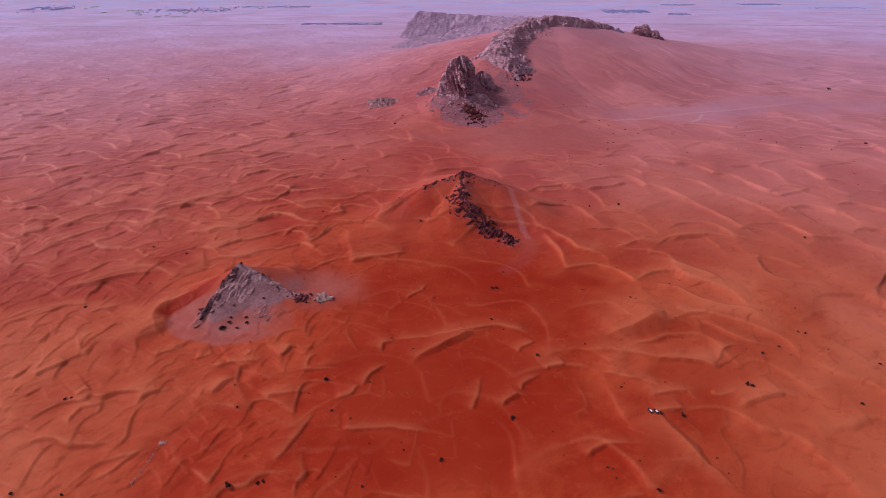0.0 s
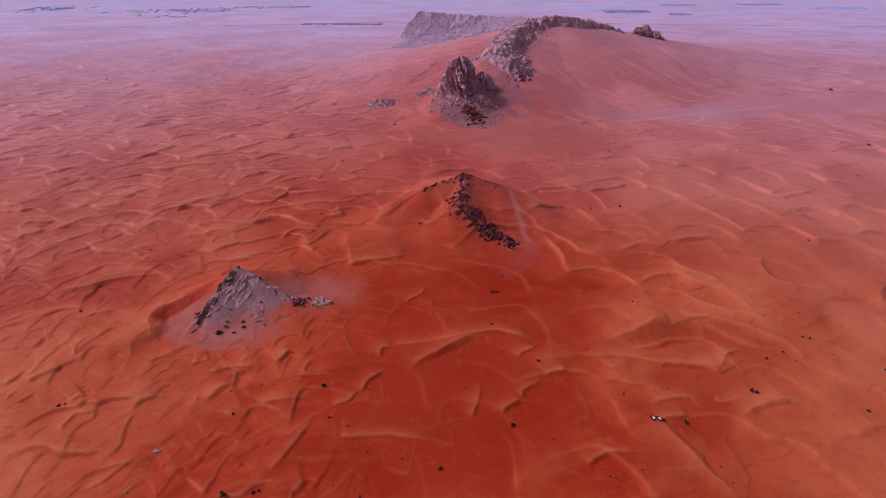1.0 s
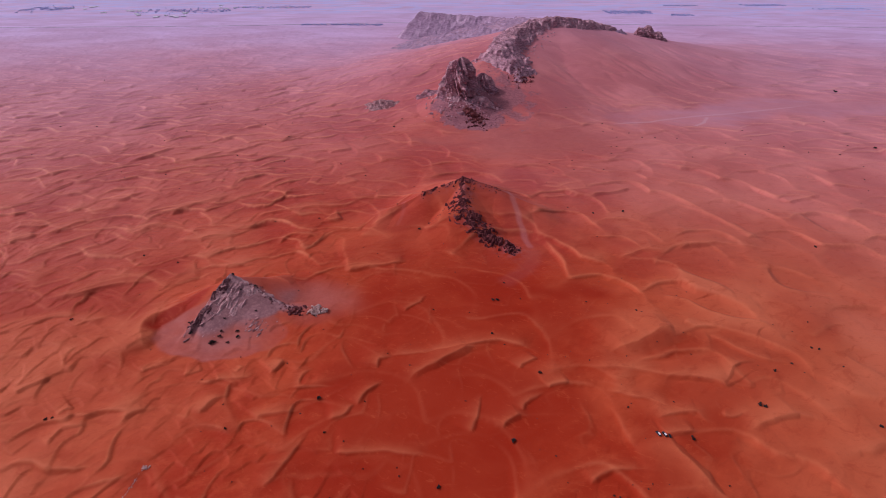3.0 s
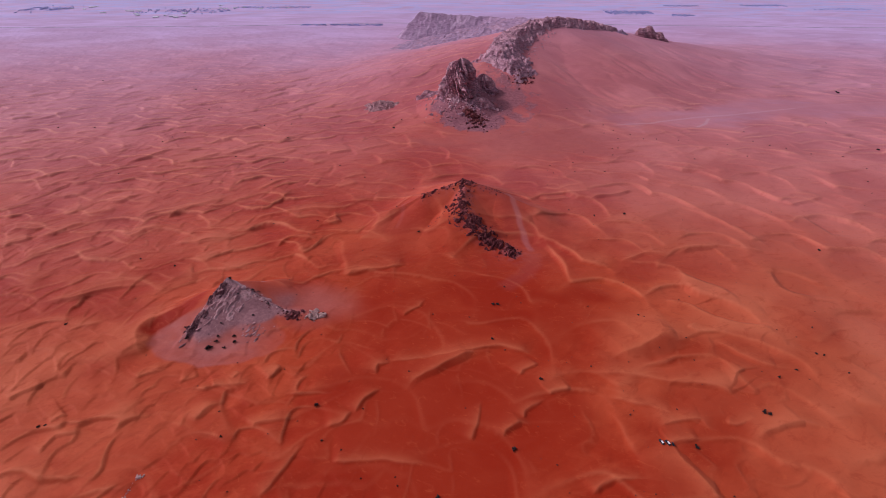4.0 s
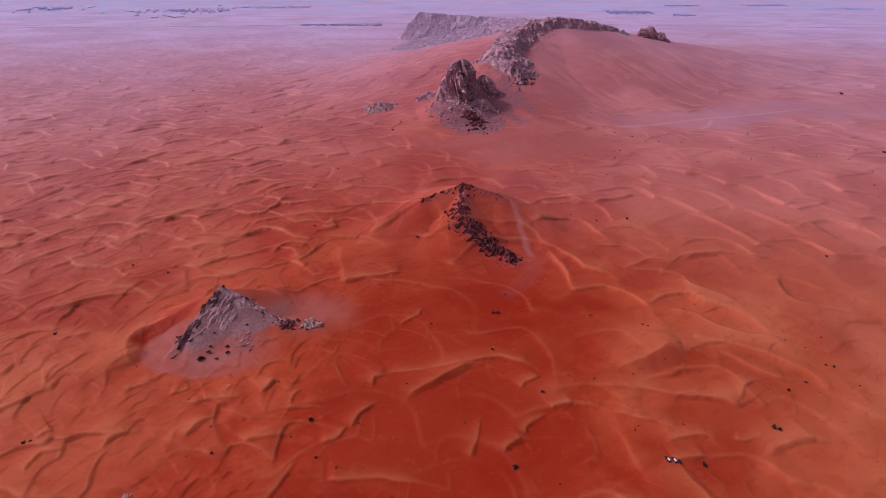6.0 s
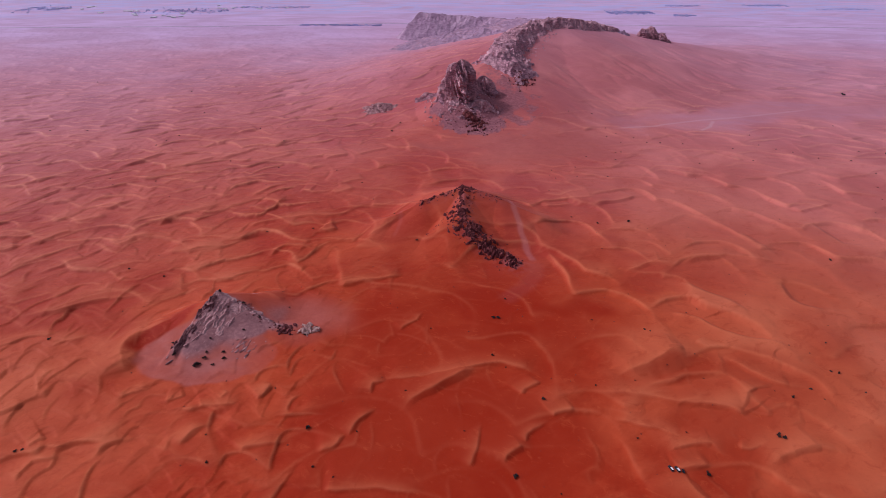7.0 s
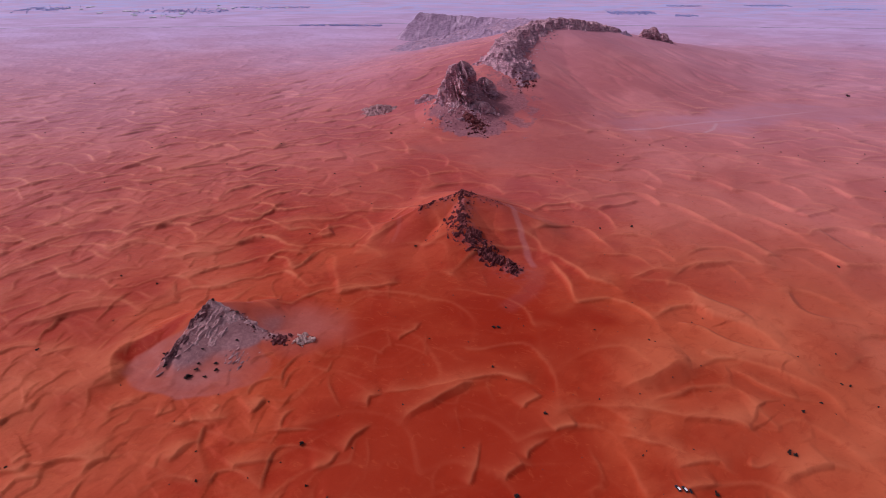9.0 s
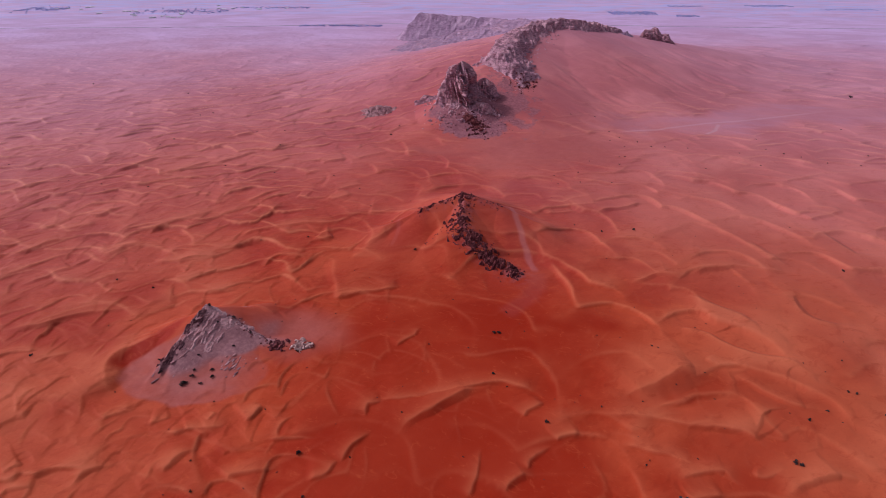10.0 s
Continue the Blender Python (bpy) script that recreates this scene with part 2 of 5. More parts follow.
def apron(x, y):
    """1 on the gravel round the near outcrop, 0 on the dunes."""
    r = np.hypot((x + 183) / 60, (y - 341) / 33) + 0.12 * fractal(x / 30, y / 30, 5, 3)
    tail = np.hypot((x + 122) / 62, (y - 388) / 40) + 0.14 * fractal(x / 26, y / 26, 6, 3)
    off = (x + 189) * 0.91 - (y - 393) * 0.41
    hill = 0.9 * smooth(np.maximum(spread(x, y, NEAR_EDGE), spread(x, y, NEAR_TAIL)), 0.8, 5.0) * smooth(off, -9, -3)
    d, share, side = along(x, y, [p[:2] for p in NEAR_TAIL])
    hill = hill * np.where((side > 0) & (x > -192), 0.2 + 0.8 * np.exp(-d / 5), 1.0)
    return np.maximum(np.maximum((0.62 + 0.25 * (1 - smooth(r, 0.35, 0.8)) + 0.22 * fractal(x / 22, y / 14, 4, 4, 0.6)) * (1 - smooth(r, 0.88, 0.98)) * (1 - 0.5 * smooth(x + 14 * fractal(x / 20, y / 20, 7, 3), -172, -128)), hill), 0.62 * (1 - smooth(tail, 0.2, 1.05)))


def gravel_plain(x, y):
    """The pale gravel flat at the foot of the great dune."""
    d, part, side = along(x, y, [(230, 985), (320, 945), (470, 955), (640, 1030), (800, 1040), (1100, 1000), (1500, 980)])
    width = 46 + 70 * part
    return (1 - smooth(d + 34 * fractal(x / 70, y / 70, 8, 4), width * 0.15, width)) * smooth(x + 60 * fractal(x / 60, y / 60, 9, 3), 200, 390)


def stony_flat(x, y):
    """The bare, firm flat before the crag."""
    return 1 - smooth(np.hypot((x - 150) / 185, (y - 825) / 90) + 0.45 * fractal(x / 75, y / 60, 10, 4), 0.45, 1.1)


CRESTS = []


def raise_dune(pts, height, rise, slip, lee=-1):
    """A crest that stands out: its line, height, the width of its rise and of its slip face, and the side of the slip face (-1: to the right of the line)."""
    for _ in range(2):  # round the corners of the line
        cut = [pts[0]]
        for (ax, ay), (bx, by) in zip(pts, pts[1:]):
            cut += [(0.75 * ax + 0.25 * bx, 0.75 * ay + 0.25 * by), (0.25 * ax + 0.75 * bx, 0.25 * ay + 0.75 * by)]
        pts = cut[:1] + cut[2:-2] + [pts[-1]] if len(pts) > 2 else pts
    CRESTS.append((pts, height, rise, slip, lee))


raise_dune([(89, 205), (98, 212), (114, 216), (136, 214)], 2.6, 14, 5)
raise_dune([(150, 240), (154, 224), (162, 210), (168, 193), (178, 178)], 3.6, 26, 6, 1)
raise_dune([(150, 240), (161, 243), (172, 245)], 2.0, 10, 4)
raise_dune([(-179, 491), (-176, 508), (-161, 515), (-132, 506)], 3.4, 14, 6)
raise_dune([(-96, 439), (-62, 450), (-36, 454)], 3.4, 22, 8)
raise_dune([(-374, 389), (-335, 395), (-326, 409), (-292, 420), (-258, 425)], 4.2, 26, 11)
raise_dune([(-257, 230), (-257, 241), (-256, 249), (-235, 251)], 2.2, 12, 5)
raise_dune([(-310, 275), (-304, 284), (-294, 293)], 2.2, 12, 5)
raise_dune([(-109, 201), (-101, 213), (-94, 231), (-90, 245)], 2.6, 16, 6)
raise_dune([(-216, 189), (-205, 195), (-201, 209), (-191, 216)], 2.4, 12, 5)
raise_dune([(-70, 227), (-36, 229), (-9, 226)], 2.4, 16, 6)
raise_dune([(-223, 546), (-220, 557), (-209, 568), (-180, 574), (-162, 583), (-127, 581), (-115, 594), (-98, 612)], 3.4, 26, 14)
raise_dune([(-89, 609), (-67, 609), (-55, 617)], 2.4, 26, 14)
raise_dune([(-56, 565), (-47, 585), (-32, 609)], 2.6, 26, 14)
raise_dune([(-82, 526), (-67, 537), (-55, 548), (-45, 559)], 3.0, 25, 14)
raise_dune([(-247, 610), (-234, 603), (-221, 594), (-210, 594), (-206, 608), (-205, 620), (-191, 628), (-173, 637)], 4.0, 26, 14)
raise_dune([(-247, 634), (-237, 650), (-225, 671), (-207, 682)], 3.4, 27, 14)
raise_dune([(-299, 686), (-277, 696), (-240, 697)], 2.6, 28, 15)
raise_dune([(-212, 749), (-197, 738), (-188, 733), (-182, 745), (-173, 749)], 3.2, 28, 15)
raise_dune([(-273, 758), (-251, 778), (-226, 793)], 3.0, 29, 15)
raise_dune([(-180, 771), (-163, 781), (-145, 788)], 3.0, 29, 16)
raise_dune([(-130, 783), (-112, 801), (-85, 820)], 3.4, 29, 16)
raise_dune([(-146, 652), (-131, 645), (-117, 661)], 3.2, 27, 14)
raise_dune([(-187, 654), (-172, 652)], 2.8, 27, 14)
raise_dune([(-135, 677), (-118, 689), (-107, 693)], 2.8, 27, 15)
raise_dune([(-140, 549), (-126, 542), (-119, 551)], 3.2, 25, 14)
raise_dune([(-352, 765), (-322, 780), (-304, 806), (-287, 825), (-268, 847)], 3.2, 29, 16)
raise_dune([(-354, 892), (-327, 912)], 3.0, 31, 17)
raise_dune([(-477, 728), (-465, 748), (-444, 765), (-435, 793), (-420, 790), (-414, 806), (-406, 825)], 4.4, 29, 15)
raise_dune([(-382, 730), (-371, 749), (-343, 780)], 3.2, 29, 15)
raise_dune([(-611, 669), (-594, 689), (-570, 714)], 3.4, 28, 15)
raise_dune([(-568, 662), (-563, 685), (-531, 704), (-501, 710)], 3.6, 28, 15)
raise_dune([(-380, 672), (-372, 694), (-350, 702)], 3.0, 27, 15)
raise_dune([(-637, 867), (-612, 885), (-584, 892)], 3.2, 31, 16)
raise_dune([(-775, 944), (-746, 958), (-731, 995)], 4.0, 32, 17)
raise_dune([(133, 649), (154, 637), (173, 653), (203, 663)], 3.2, 27, 14)
raise_dune([(149, 630), (200, 635)], 2.8, 27, 14)
raise_dune([(184, 605), (202, 621), (226, 626), (240, 635), (258, 646), (279, 648)], 3.6, 27, 14)
raise_dune([(126, 609), (167, 618)], 2.6, 26, 14)
raise_dune([(438, 596), (465, 609), (494, 619)], 3.0, 26, 14)
raise_dune([(-474, 489), (-468, 500), (-456, 506)], 3.4, 24, 13)
raise_dune([(-496, 519), (-486, 530), (-466, 528), (-454, 543), (-443, 565)], 3.6, 25, 13)
raise_dune([(-454, 504), (-438, 519), (-428, 536), (-416, 543), (-401, 543)], 3.6, 25, 13)
raise_dune([(-438, 564), (-415, 565), (-402, 579)], 3.0, 25, 14)
raise_dune([(-432, 607), (-411, 598), (-402, 609), (-396, 630)], 4.2, 26, 14)
raise_dune([(-374, 529), (-351, 510), (-344, 519), (-343, 531), (-320, 536), (-296, 538)], 3.6, 25, 13)
raise_dune([(-332, 554), (-327, 578), (-306, 592), (-280, 606), (-269, 635)], 3.6, 26, 14)
raise_dune([(-406, 454), (-388, 469), (-381, 481), (-368, 490), (-361, 510)], 3.4, 24, 13)
raise_dune([(-541, 643), (-531, 656), (-520, 673), (-496, 683)], 3.6, 27, 15)
raise_dune([(-518, 620), (-487, 610), (-467, 622)], 2.8, 26, 14)
raise_dune([(-296, 498), (-272, 497), (-249, 506), (-226, 512)], 4.4, 24, 13)
raise_dune([(184, 462), (202, 473), (217, 479), (231, 477), (245, 476)], 3.6, 24, 13)
raise_dune([(243, 474), (264, 489), (291, 494), (315, 494), (332, 486), (351, 484), (373, 480)], 3.0, 24, 13)
raise_dune([(336, 543), (342, 525), (349, 505), (357, 493)], 2.6, 25, 13, 1)
raise_dune([(232, 452), (237, 439), (247, 424), (256, 419), (268, 410), (272, 392), (267, 376)], 3.4, 23, 12, 1)
raise_dune([(204, 404), (209, 396), (223, 392), (231, 380), (244, 369), (258, 362), (277, 357), (282, 348), (286, 340)], 3.4, 22, 12, 1)
raise_dune([(335, 456), (321, 431), (320, 412), (328, 403), (352, 399), (379, 395)], 3.0, 23, 12, 1)
raise_dune([(211, 360), (223, 346), (241, 353)], 2.6, 22, 12)
raise_dune([(430, 568), (435, 553), (438, 531), (438, 510), (462, 513)], 2.8, 25, 13, 1)
raise_dune([(-233, 318), (-246, 330), (-255, 344), (-257, 356), (-249, 365), (-236, 371), (-224, 383), (-214, 396)], 6.5, 18, 34)
raise_dune([(-288, 297), (-296, 308), (-298, 318), (-297, 327), (-288, 332)], 2.2, 14, 6)
raise_dune([(-317, 349), (-312, 357), (-303, 360), (-291, 363)], 2.0, 16, 6)
raise_dune([(-228, 298), (-224, 304), (-213, 307)], 2.2, 14, 5)
raise_dune([(-197, 296), (-189, 298), (-185, 302)], 1.8, 10, 5)
raise_dune([(-158, 296), (-155, 300), (-154, 303)], 2.0, 8, 5)
raise_dune([(-133, 296), (-127, 302), (-125, 309), (-124, 314)], 2.8, 14, 6)
raise_dune([(-170, 257), (-167, 264), (-164, 268), (-155, 275)], 2.8, 16, 6)
raise_dune([(-220, 247), (-218, 256), (-215, 259), (-207, 263), (-193, 266)], 2.8, 16, 6)
raise_dune([(-168, 289), (-164, 292), (-143, 292)], 1.6, 14, 5)
raise_dune([(-128, 252), (-124, 257), (-113, 259), (-95, 262)], 2.4, 14, 6)
raise_dune([(-266, 256), (-260, 264)], 2.2, 14, 5)
raise_dune([(-105, 282), (-106, 292), (-104, 297), (-99, 302)], 2.4, 14, 5)
raise_dune([(-62, 265), (-56, 275), (-50, 283), (-44, 290)], 2.8, 18, 6)
raise_dune([(-79, 254), (-68, 257), (-66, 264), (-63, 268)], 2.4, 14, 6)
raise_dune([(-50, 301), (-50, 312), (-46, 314), (-37, 316)], 2.6, 12, 6)
raise_dune([(-26, 287), (-22, 295), (-15, 302), (-5, 307), (6, 316), (19, 323), (31, 327), (47, 331)], 4.0, 18, 12)
raise_dune([(-55, 318), (-34, 316), (-14, 319), (11, 324), (32, 331), (49, 334), (65, 329), (76, 323), (86, 315)], 2.6, 22, 8)
raise_dune([(57, 260), (60, 267), (66, 273), (76, 280)], 2.4, 12, 5)
raise_dune([(42, 245), (44, 251), (50, 256), (57, 258), (63, 257)], 2.6, 12, 6)
raise_dune([(78, 283), (85, 287), (96, 289)], 1.8, 10, 4)
raise_dune([(58, 302), (66, 310), (76, 315)], 2.0, 10, 5)
raise_dune([(-34, 373), (-26, 382), (-17, 388), (-15, 397)], 2.6, 16, 6)
raise_dune([(20, 242), (24, 249), (26, 261), (28, 278)], 1.6, 14, 6)
raise_dune([(131, 317), (147, 326), (164, 332), (177, 341), (186, 347), (205, 350), (216, 353)], 8, 30, 44)
raise_dune([(109, 305), (128, 303), (150, 300), (175, 295), (196, 292), (210, 288), (213, 281), (219, 273)], 3.6, 24, 10)
raise_dune([(222, 345), (234, 335), (243, 322), (251, 314), (265, 310), (287, 306)], 2.8, 22, 9)
raise_dune([(208, 284), (221, 299), (226, 304), (237, 310), (252, 314)], 2.6, 14, 6)
raise_dune([(195, 260), (200, 256), (211, 258), (219, 264)], 2.0, 10, 5)
raise_dune([(148, 253), (160, 259), (171, 261), (184, 259), (184, 250)], 2.4, 14, 6)
raise_dune([(121, 280), (138, 276), (154, 270), (165, 263)], 2.4, 20, 7)
raise_dune([(206, 243), (222, 252), (234, 256), (257, 258), (270, 251)], 3.2, 20, 9)


def drift(seed, wavelength, tall, wide=2.3, march=3.2, bowls=0.0, slip=0.62, cell=1.3, count=1024):
    """A square of wind-driven dunes that repeats at its edges: swells, hollowed into bowls with sharp rims where bowls
    is over 0 (metres across), that the wind steepens along the first axis until each has a long rise, a crest and a slip
    face at the angle of rest. Gives height, nearness to a crest, and the width of a cell."""
    rng = np.random.default_rng(seed)
    k = np.fft.fftfreq(count, cell)
    r = np.hypot(k[:, None] * wavelength, k[None, :] * wavelength * wide)
    band = np.exp(-(((r - 1) / 0.38) ** 2)) + 0.30 * np.exp(-(((r - 2.2) / 0.6) ** 2))
    h = np.real(np.fft.ifft2(np.fft.fft2(rng.standard_normal((count, count))) * band))
    h = (h / h.std()).astype(np.float32)
    if bowls:
        for axis, across in ((0, bowls), (1, bowls * wide)):
            reach = int(across / cell)
            h = np.minimum.reduce([np.roll(h, k, axis) + 2.5 * (k / reach) ** 2 for k in range(-reach, reach + 1)])
        h = (h - h.mean()) / h.std()
    step = 0.8 / np.abs(h).max()
    for turn in range(int(march / (np.abs(np.roll(h, -1, 0) - h).std() * step))):
        flux = np.maximum(0.5 * np.maximum(h, 0) ** 2, 0.5 * np.roll(np.minimum(h, 0), -1, 0) ** 2)
        h = h - step * (flux - np.roll(flux, 1, 0))
        if turn % 3 == 0:
            h = h + 0.05 * (np.roll(h, 1, 1) + np.roll(h, -1, 1) - 2 * h)
    h = h / h.std() * tall / 3.4
    for _ in range(8):
        h = np.maximum(h, np.roll(h, 1, 0) - slip * cell)
    for axis in (0, 1):  # the wind rounds the brink
        h = 0.6 * h + 0.2 * (np.roll(h, 1, axis) + np.roll(h, -1, axis))
    bend = sum(2 * h - np.roll(h, 2, axis) - np.roll(h, -2, axis) for axis in (0, 1)) / (2 * cell)
    return h, np.clip(bend / np.quantile(bend[::4, ::4], 0.985), 0, 1), cell


DRIFTS = (drift(1, 26, 3.3, wide=3.1, march=1.7, bowls=12, slip=0.58), drift(2, 54, 4.4, wide=1.6, march=0.9, bowls=30, slip=0.5), drift(3, 24, 2.7, wide=1.9, march=2.2, bowls=9, cell=0.85),
          drift(4, 30, 2.3, wide=2.6, march=1.0, bowls=14, slip=0.36))


def blown(x, y, which, wind, size=1.0):
    """Height and crest of a square of dunes laid over the plan, its wind along the given heading."""
    h, crest, cell = DRIFTS[which]
    n, wx, wy = len(h), math.cos(wind), math.sin(wind)
    u, v = (x * wx + y * wy) / (cell * size), (y * wx - x * wy) / (cell * size)
    i, j = np.floor(u).astype(np.int64), np.floor(v).astype(np.int64)
    fu, fv = u - i, v - j
    i, j, i2, j2 = i % n, j % n, (i + 1) % n, (j + 1) % n
    out = []
    for f in (h, crest):
        out.append((f[i, j] * (1 - fv) + f[i, j2] * fv) * (1 - fu) + (f[i2, j] * (1 - fv) + f[i2, j2] * fv) * fu)
    return out[0] * size, out[1]


def blocks(x, y, seed):
    """Joint blocks: one number, 0 to 1, for each block one unit across."""
    i, j = np.floor(x), np.floor(y)
    near, value = np.full(x.shape, 9.0), np.zeros(x.shape)
    for a in (-1, 0, 1):
        for b in (-1, 0, 1):
            d = np.hypot(i + a + hashed(i + a, j + b, seed) - x, j + b + hashed(i + a, j + b, seed + 1) - y)
            value = np.where(d < near, hashed(i + a, j + b, seed + 2), value)
            near = np.minimum(near, d)
    return value


def ledges(z, high, soft=0.5):
    """Heights drawn together into steps, as hard and soft beds weather."""
    t = z / high
    f = t - np.floor(t)
    return high * (np.floor(t) + smooth(f, soft, 1.0))


def dune_bed(x, y):
    """The dune field: its height, and how near a spot is to a crest (0 to 1)."""
    wx = x + 16 * fractal(x / 120, y / 120, 11, 3, 0.5)
    wy = y + 16 * fractal(x / 120, y / 120, 12, 3, 0.5)
    behind = smooth(y, 780, 960)  # past the crag the rows reach as far as the ridge
    edge = (1 - behind) * (x + 0.22 * (y - 300)) + behind * (x - 0.35 * (y - 1000) - 110)
    left = 1 - smooth(edge + 60 * fractal(x / 160, y / 160, 13, 2), -170, 60)
    patch = smooth(fractal((x * 0.91 + y * 0.42) / 130, (y * 0.91 - x * 0.42) / 60, 14, 2), -0.30, 0.34)
    gaps = smooth(fractal((x * 0.88 + y * 0.47) / 70, (y * 0.88 - x * 0.47) / 40, 19, 2), -0.25, 0.22)
    near = 1 - smooth(y + 0.1 * x, 330, 470)
    # Marching rows on one side, broad swells on the other, small scarps between.
    rows, row_crest = blown(wx, wy, 0, radians(-80))
    swells, swell_crest = blown(wx, wy, 1, radians(-118))
    scarps, scarp_crest = blown(wx, wy, 2, radians(-48))
    beyond, beyond_crest = blown(wx, wy, 3, radians(-100), 1.3)
    ranks = left * (1 - 0.75 * near) * (0.6 + 0.6 * patch) * (1 + 0.15 * smooth(y, 600, 900)) * (1 - 0.45 * smooth(y, 1000, 1900))
    broad = (1 - left) * (1 - 0.35 * near) * (1 - 0.45 * smooth(y, 620, 850)) * (0.7 + 0.4 * patch)
    fine = gaps * (0.55 + 0.45 * near) * (0.30 + 0.70 * left)
    thin = (1 - gaps) * (0.2 + 0.8 * left)
    away = (1 - left) * smooth(y, 600, 800) * (0.5 + 0.5 * patch) * (1 + 0.2 * smooth(y, 850, 1100)) * (1 - 0.4 * smooth(y, 1500, 2100))
    shreds, shred_crest = blown(wx, wy, 2, radians(-70), 0.5)
    z = rows * ranks + 0.8 * shreds * thin + swells * broad + scarps * fine + beyond * away + 0.5 * fractal(x / 24, y / 24, 20, 4)
    crest = np.maximum.reduce([1.25 * row_crest * np.minimum(ranks, 1), 0.75 * swell_crest * np.minimum(broad, 1), scarp_crest * fine * 0.8, 0.15 * shred_crest * thin, beyond_crest * away])
    return z, crest


def dune_lines(x, y):
    z, crest = np.zeros(x.shape), np.zeros(x.shape)
    for pts, height, rise, slip, lee in CRESTS:
        px, py = [p[0] for p in pts], [p[1] for p in pts]
        pick = (x > min(px) - 3 * rise) & (x < max(px) + 3 * rise) & (y > min(py) - 3 * rise) & (y < max(py) + 3 * rise)
        if not pick.any():
            continue
        gx, gy = x[pick], y[pick]
        d, part, side = along(gx + 2.4 * fractal(gx / 26, gy / 26, 31, 3), gy + 2.4 * fractal(gx / 26, gy / 26, 32, 3), pts)
        ends = smooth(part, -0.02, 0.16) * smooth(1 - part, -0.02, 0.16)
        swing = 0.7 + 0.6 * smooth(fractal(gx / 60, gy / 60, 33, 2), -0.4, 0.4)
        tall = 0.62 * height * ends * swing
        shape = np.where(side == lee, np.clip(1 - d / np.maximum(slip * 0.42, 1.8 * tall), 0, 1), np.exp(-(d / rise) ** 1.2))
        z[pick] = np.maximum(z[pick], tall * shape)
        crest[pick] = np.maximum(crest[pick], ends * np.where(side == lee, np.exp(-(d / 0.9) ** 2), np.exp(-d / 3.2)))
    return z, crest


def tracks(x, y):
    """Wheel tracks: 1 on the worn sand."""
    out, wander = np.zeros(x.shape), x + 2.5 * fractal(x / 30, y / 30, 41, 2)
    for pts, wide, worn in (([(82, 612), (84, 575), (88, 540), (93, 505), (97, 482)], 4.0, 0.15),
                            ([(300, 908), (380, 930), (470, 962), (560, 985), (760, 1050)], 3.4, 0.26),
                            ([(452, 905), (480, 930), (500, 962)], 3.4, 0.36),
                            ([(640, 1030), (900, 1075), (1300, 1160)], 3.0, 0.07),
                            ([(97, 486), (96, 462), (80, 436), (56, 412)], 10.0, 0.035),
                            ([(-52, 520), (-45, 545), (-48, 575)], 2.5, 0.04)):
        d, part, side = along(wander, y, pts)
        out = np.maximum(out, worn * (1 - smooth(d, wide * 0.4, wide * 1.3)) * smooth(part, 0, 0.1) * smooth(1 - part, 0, 0.1))
    return out


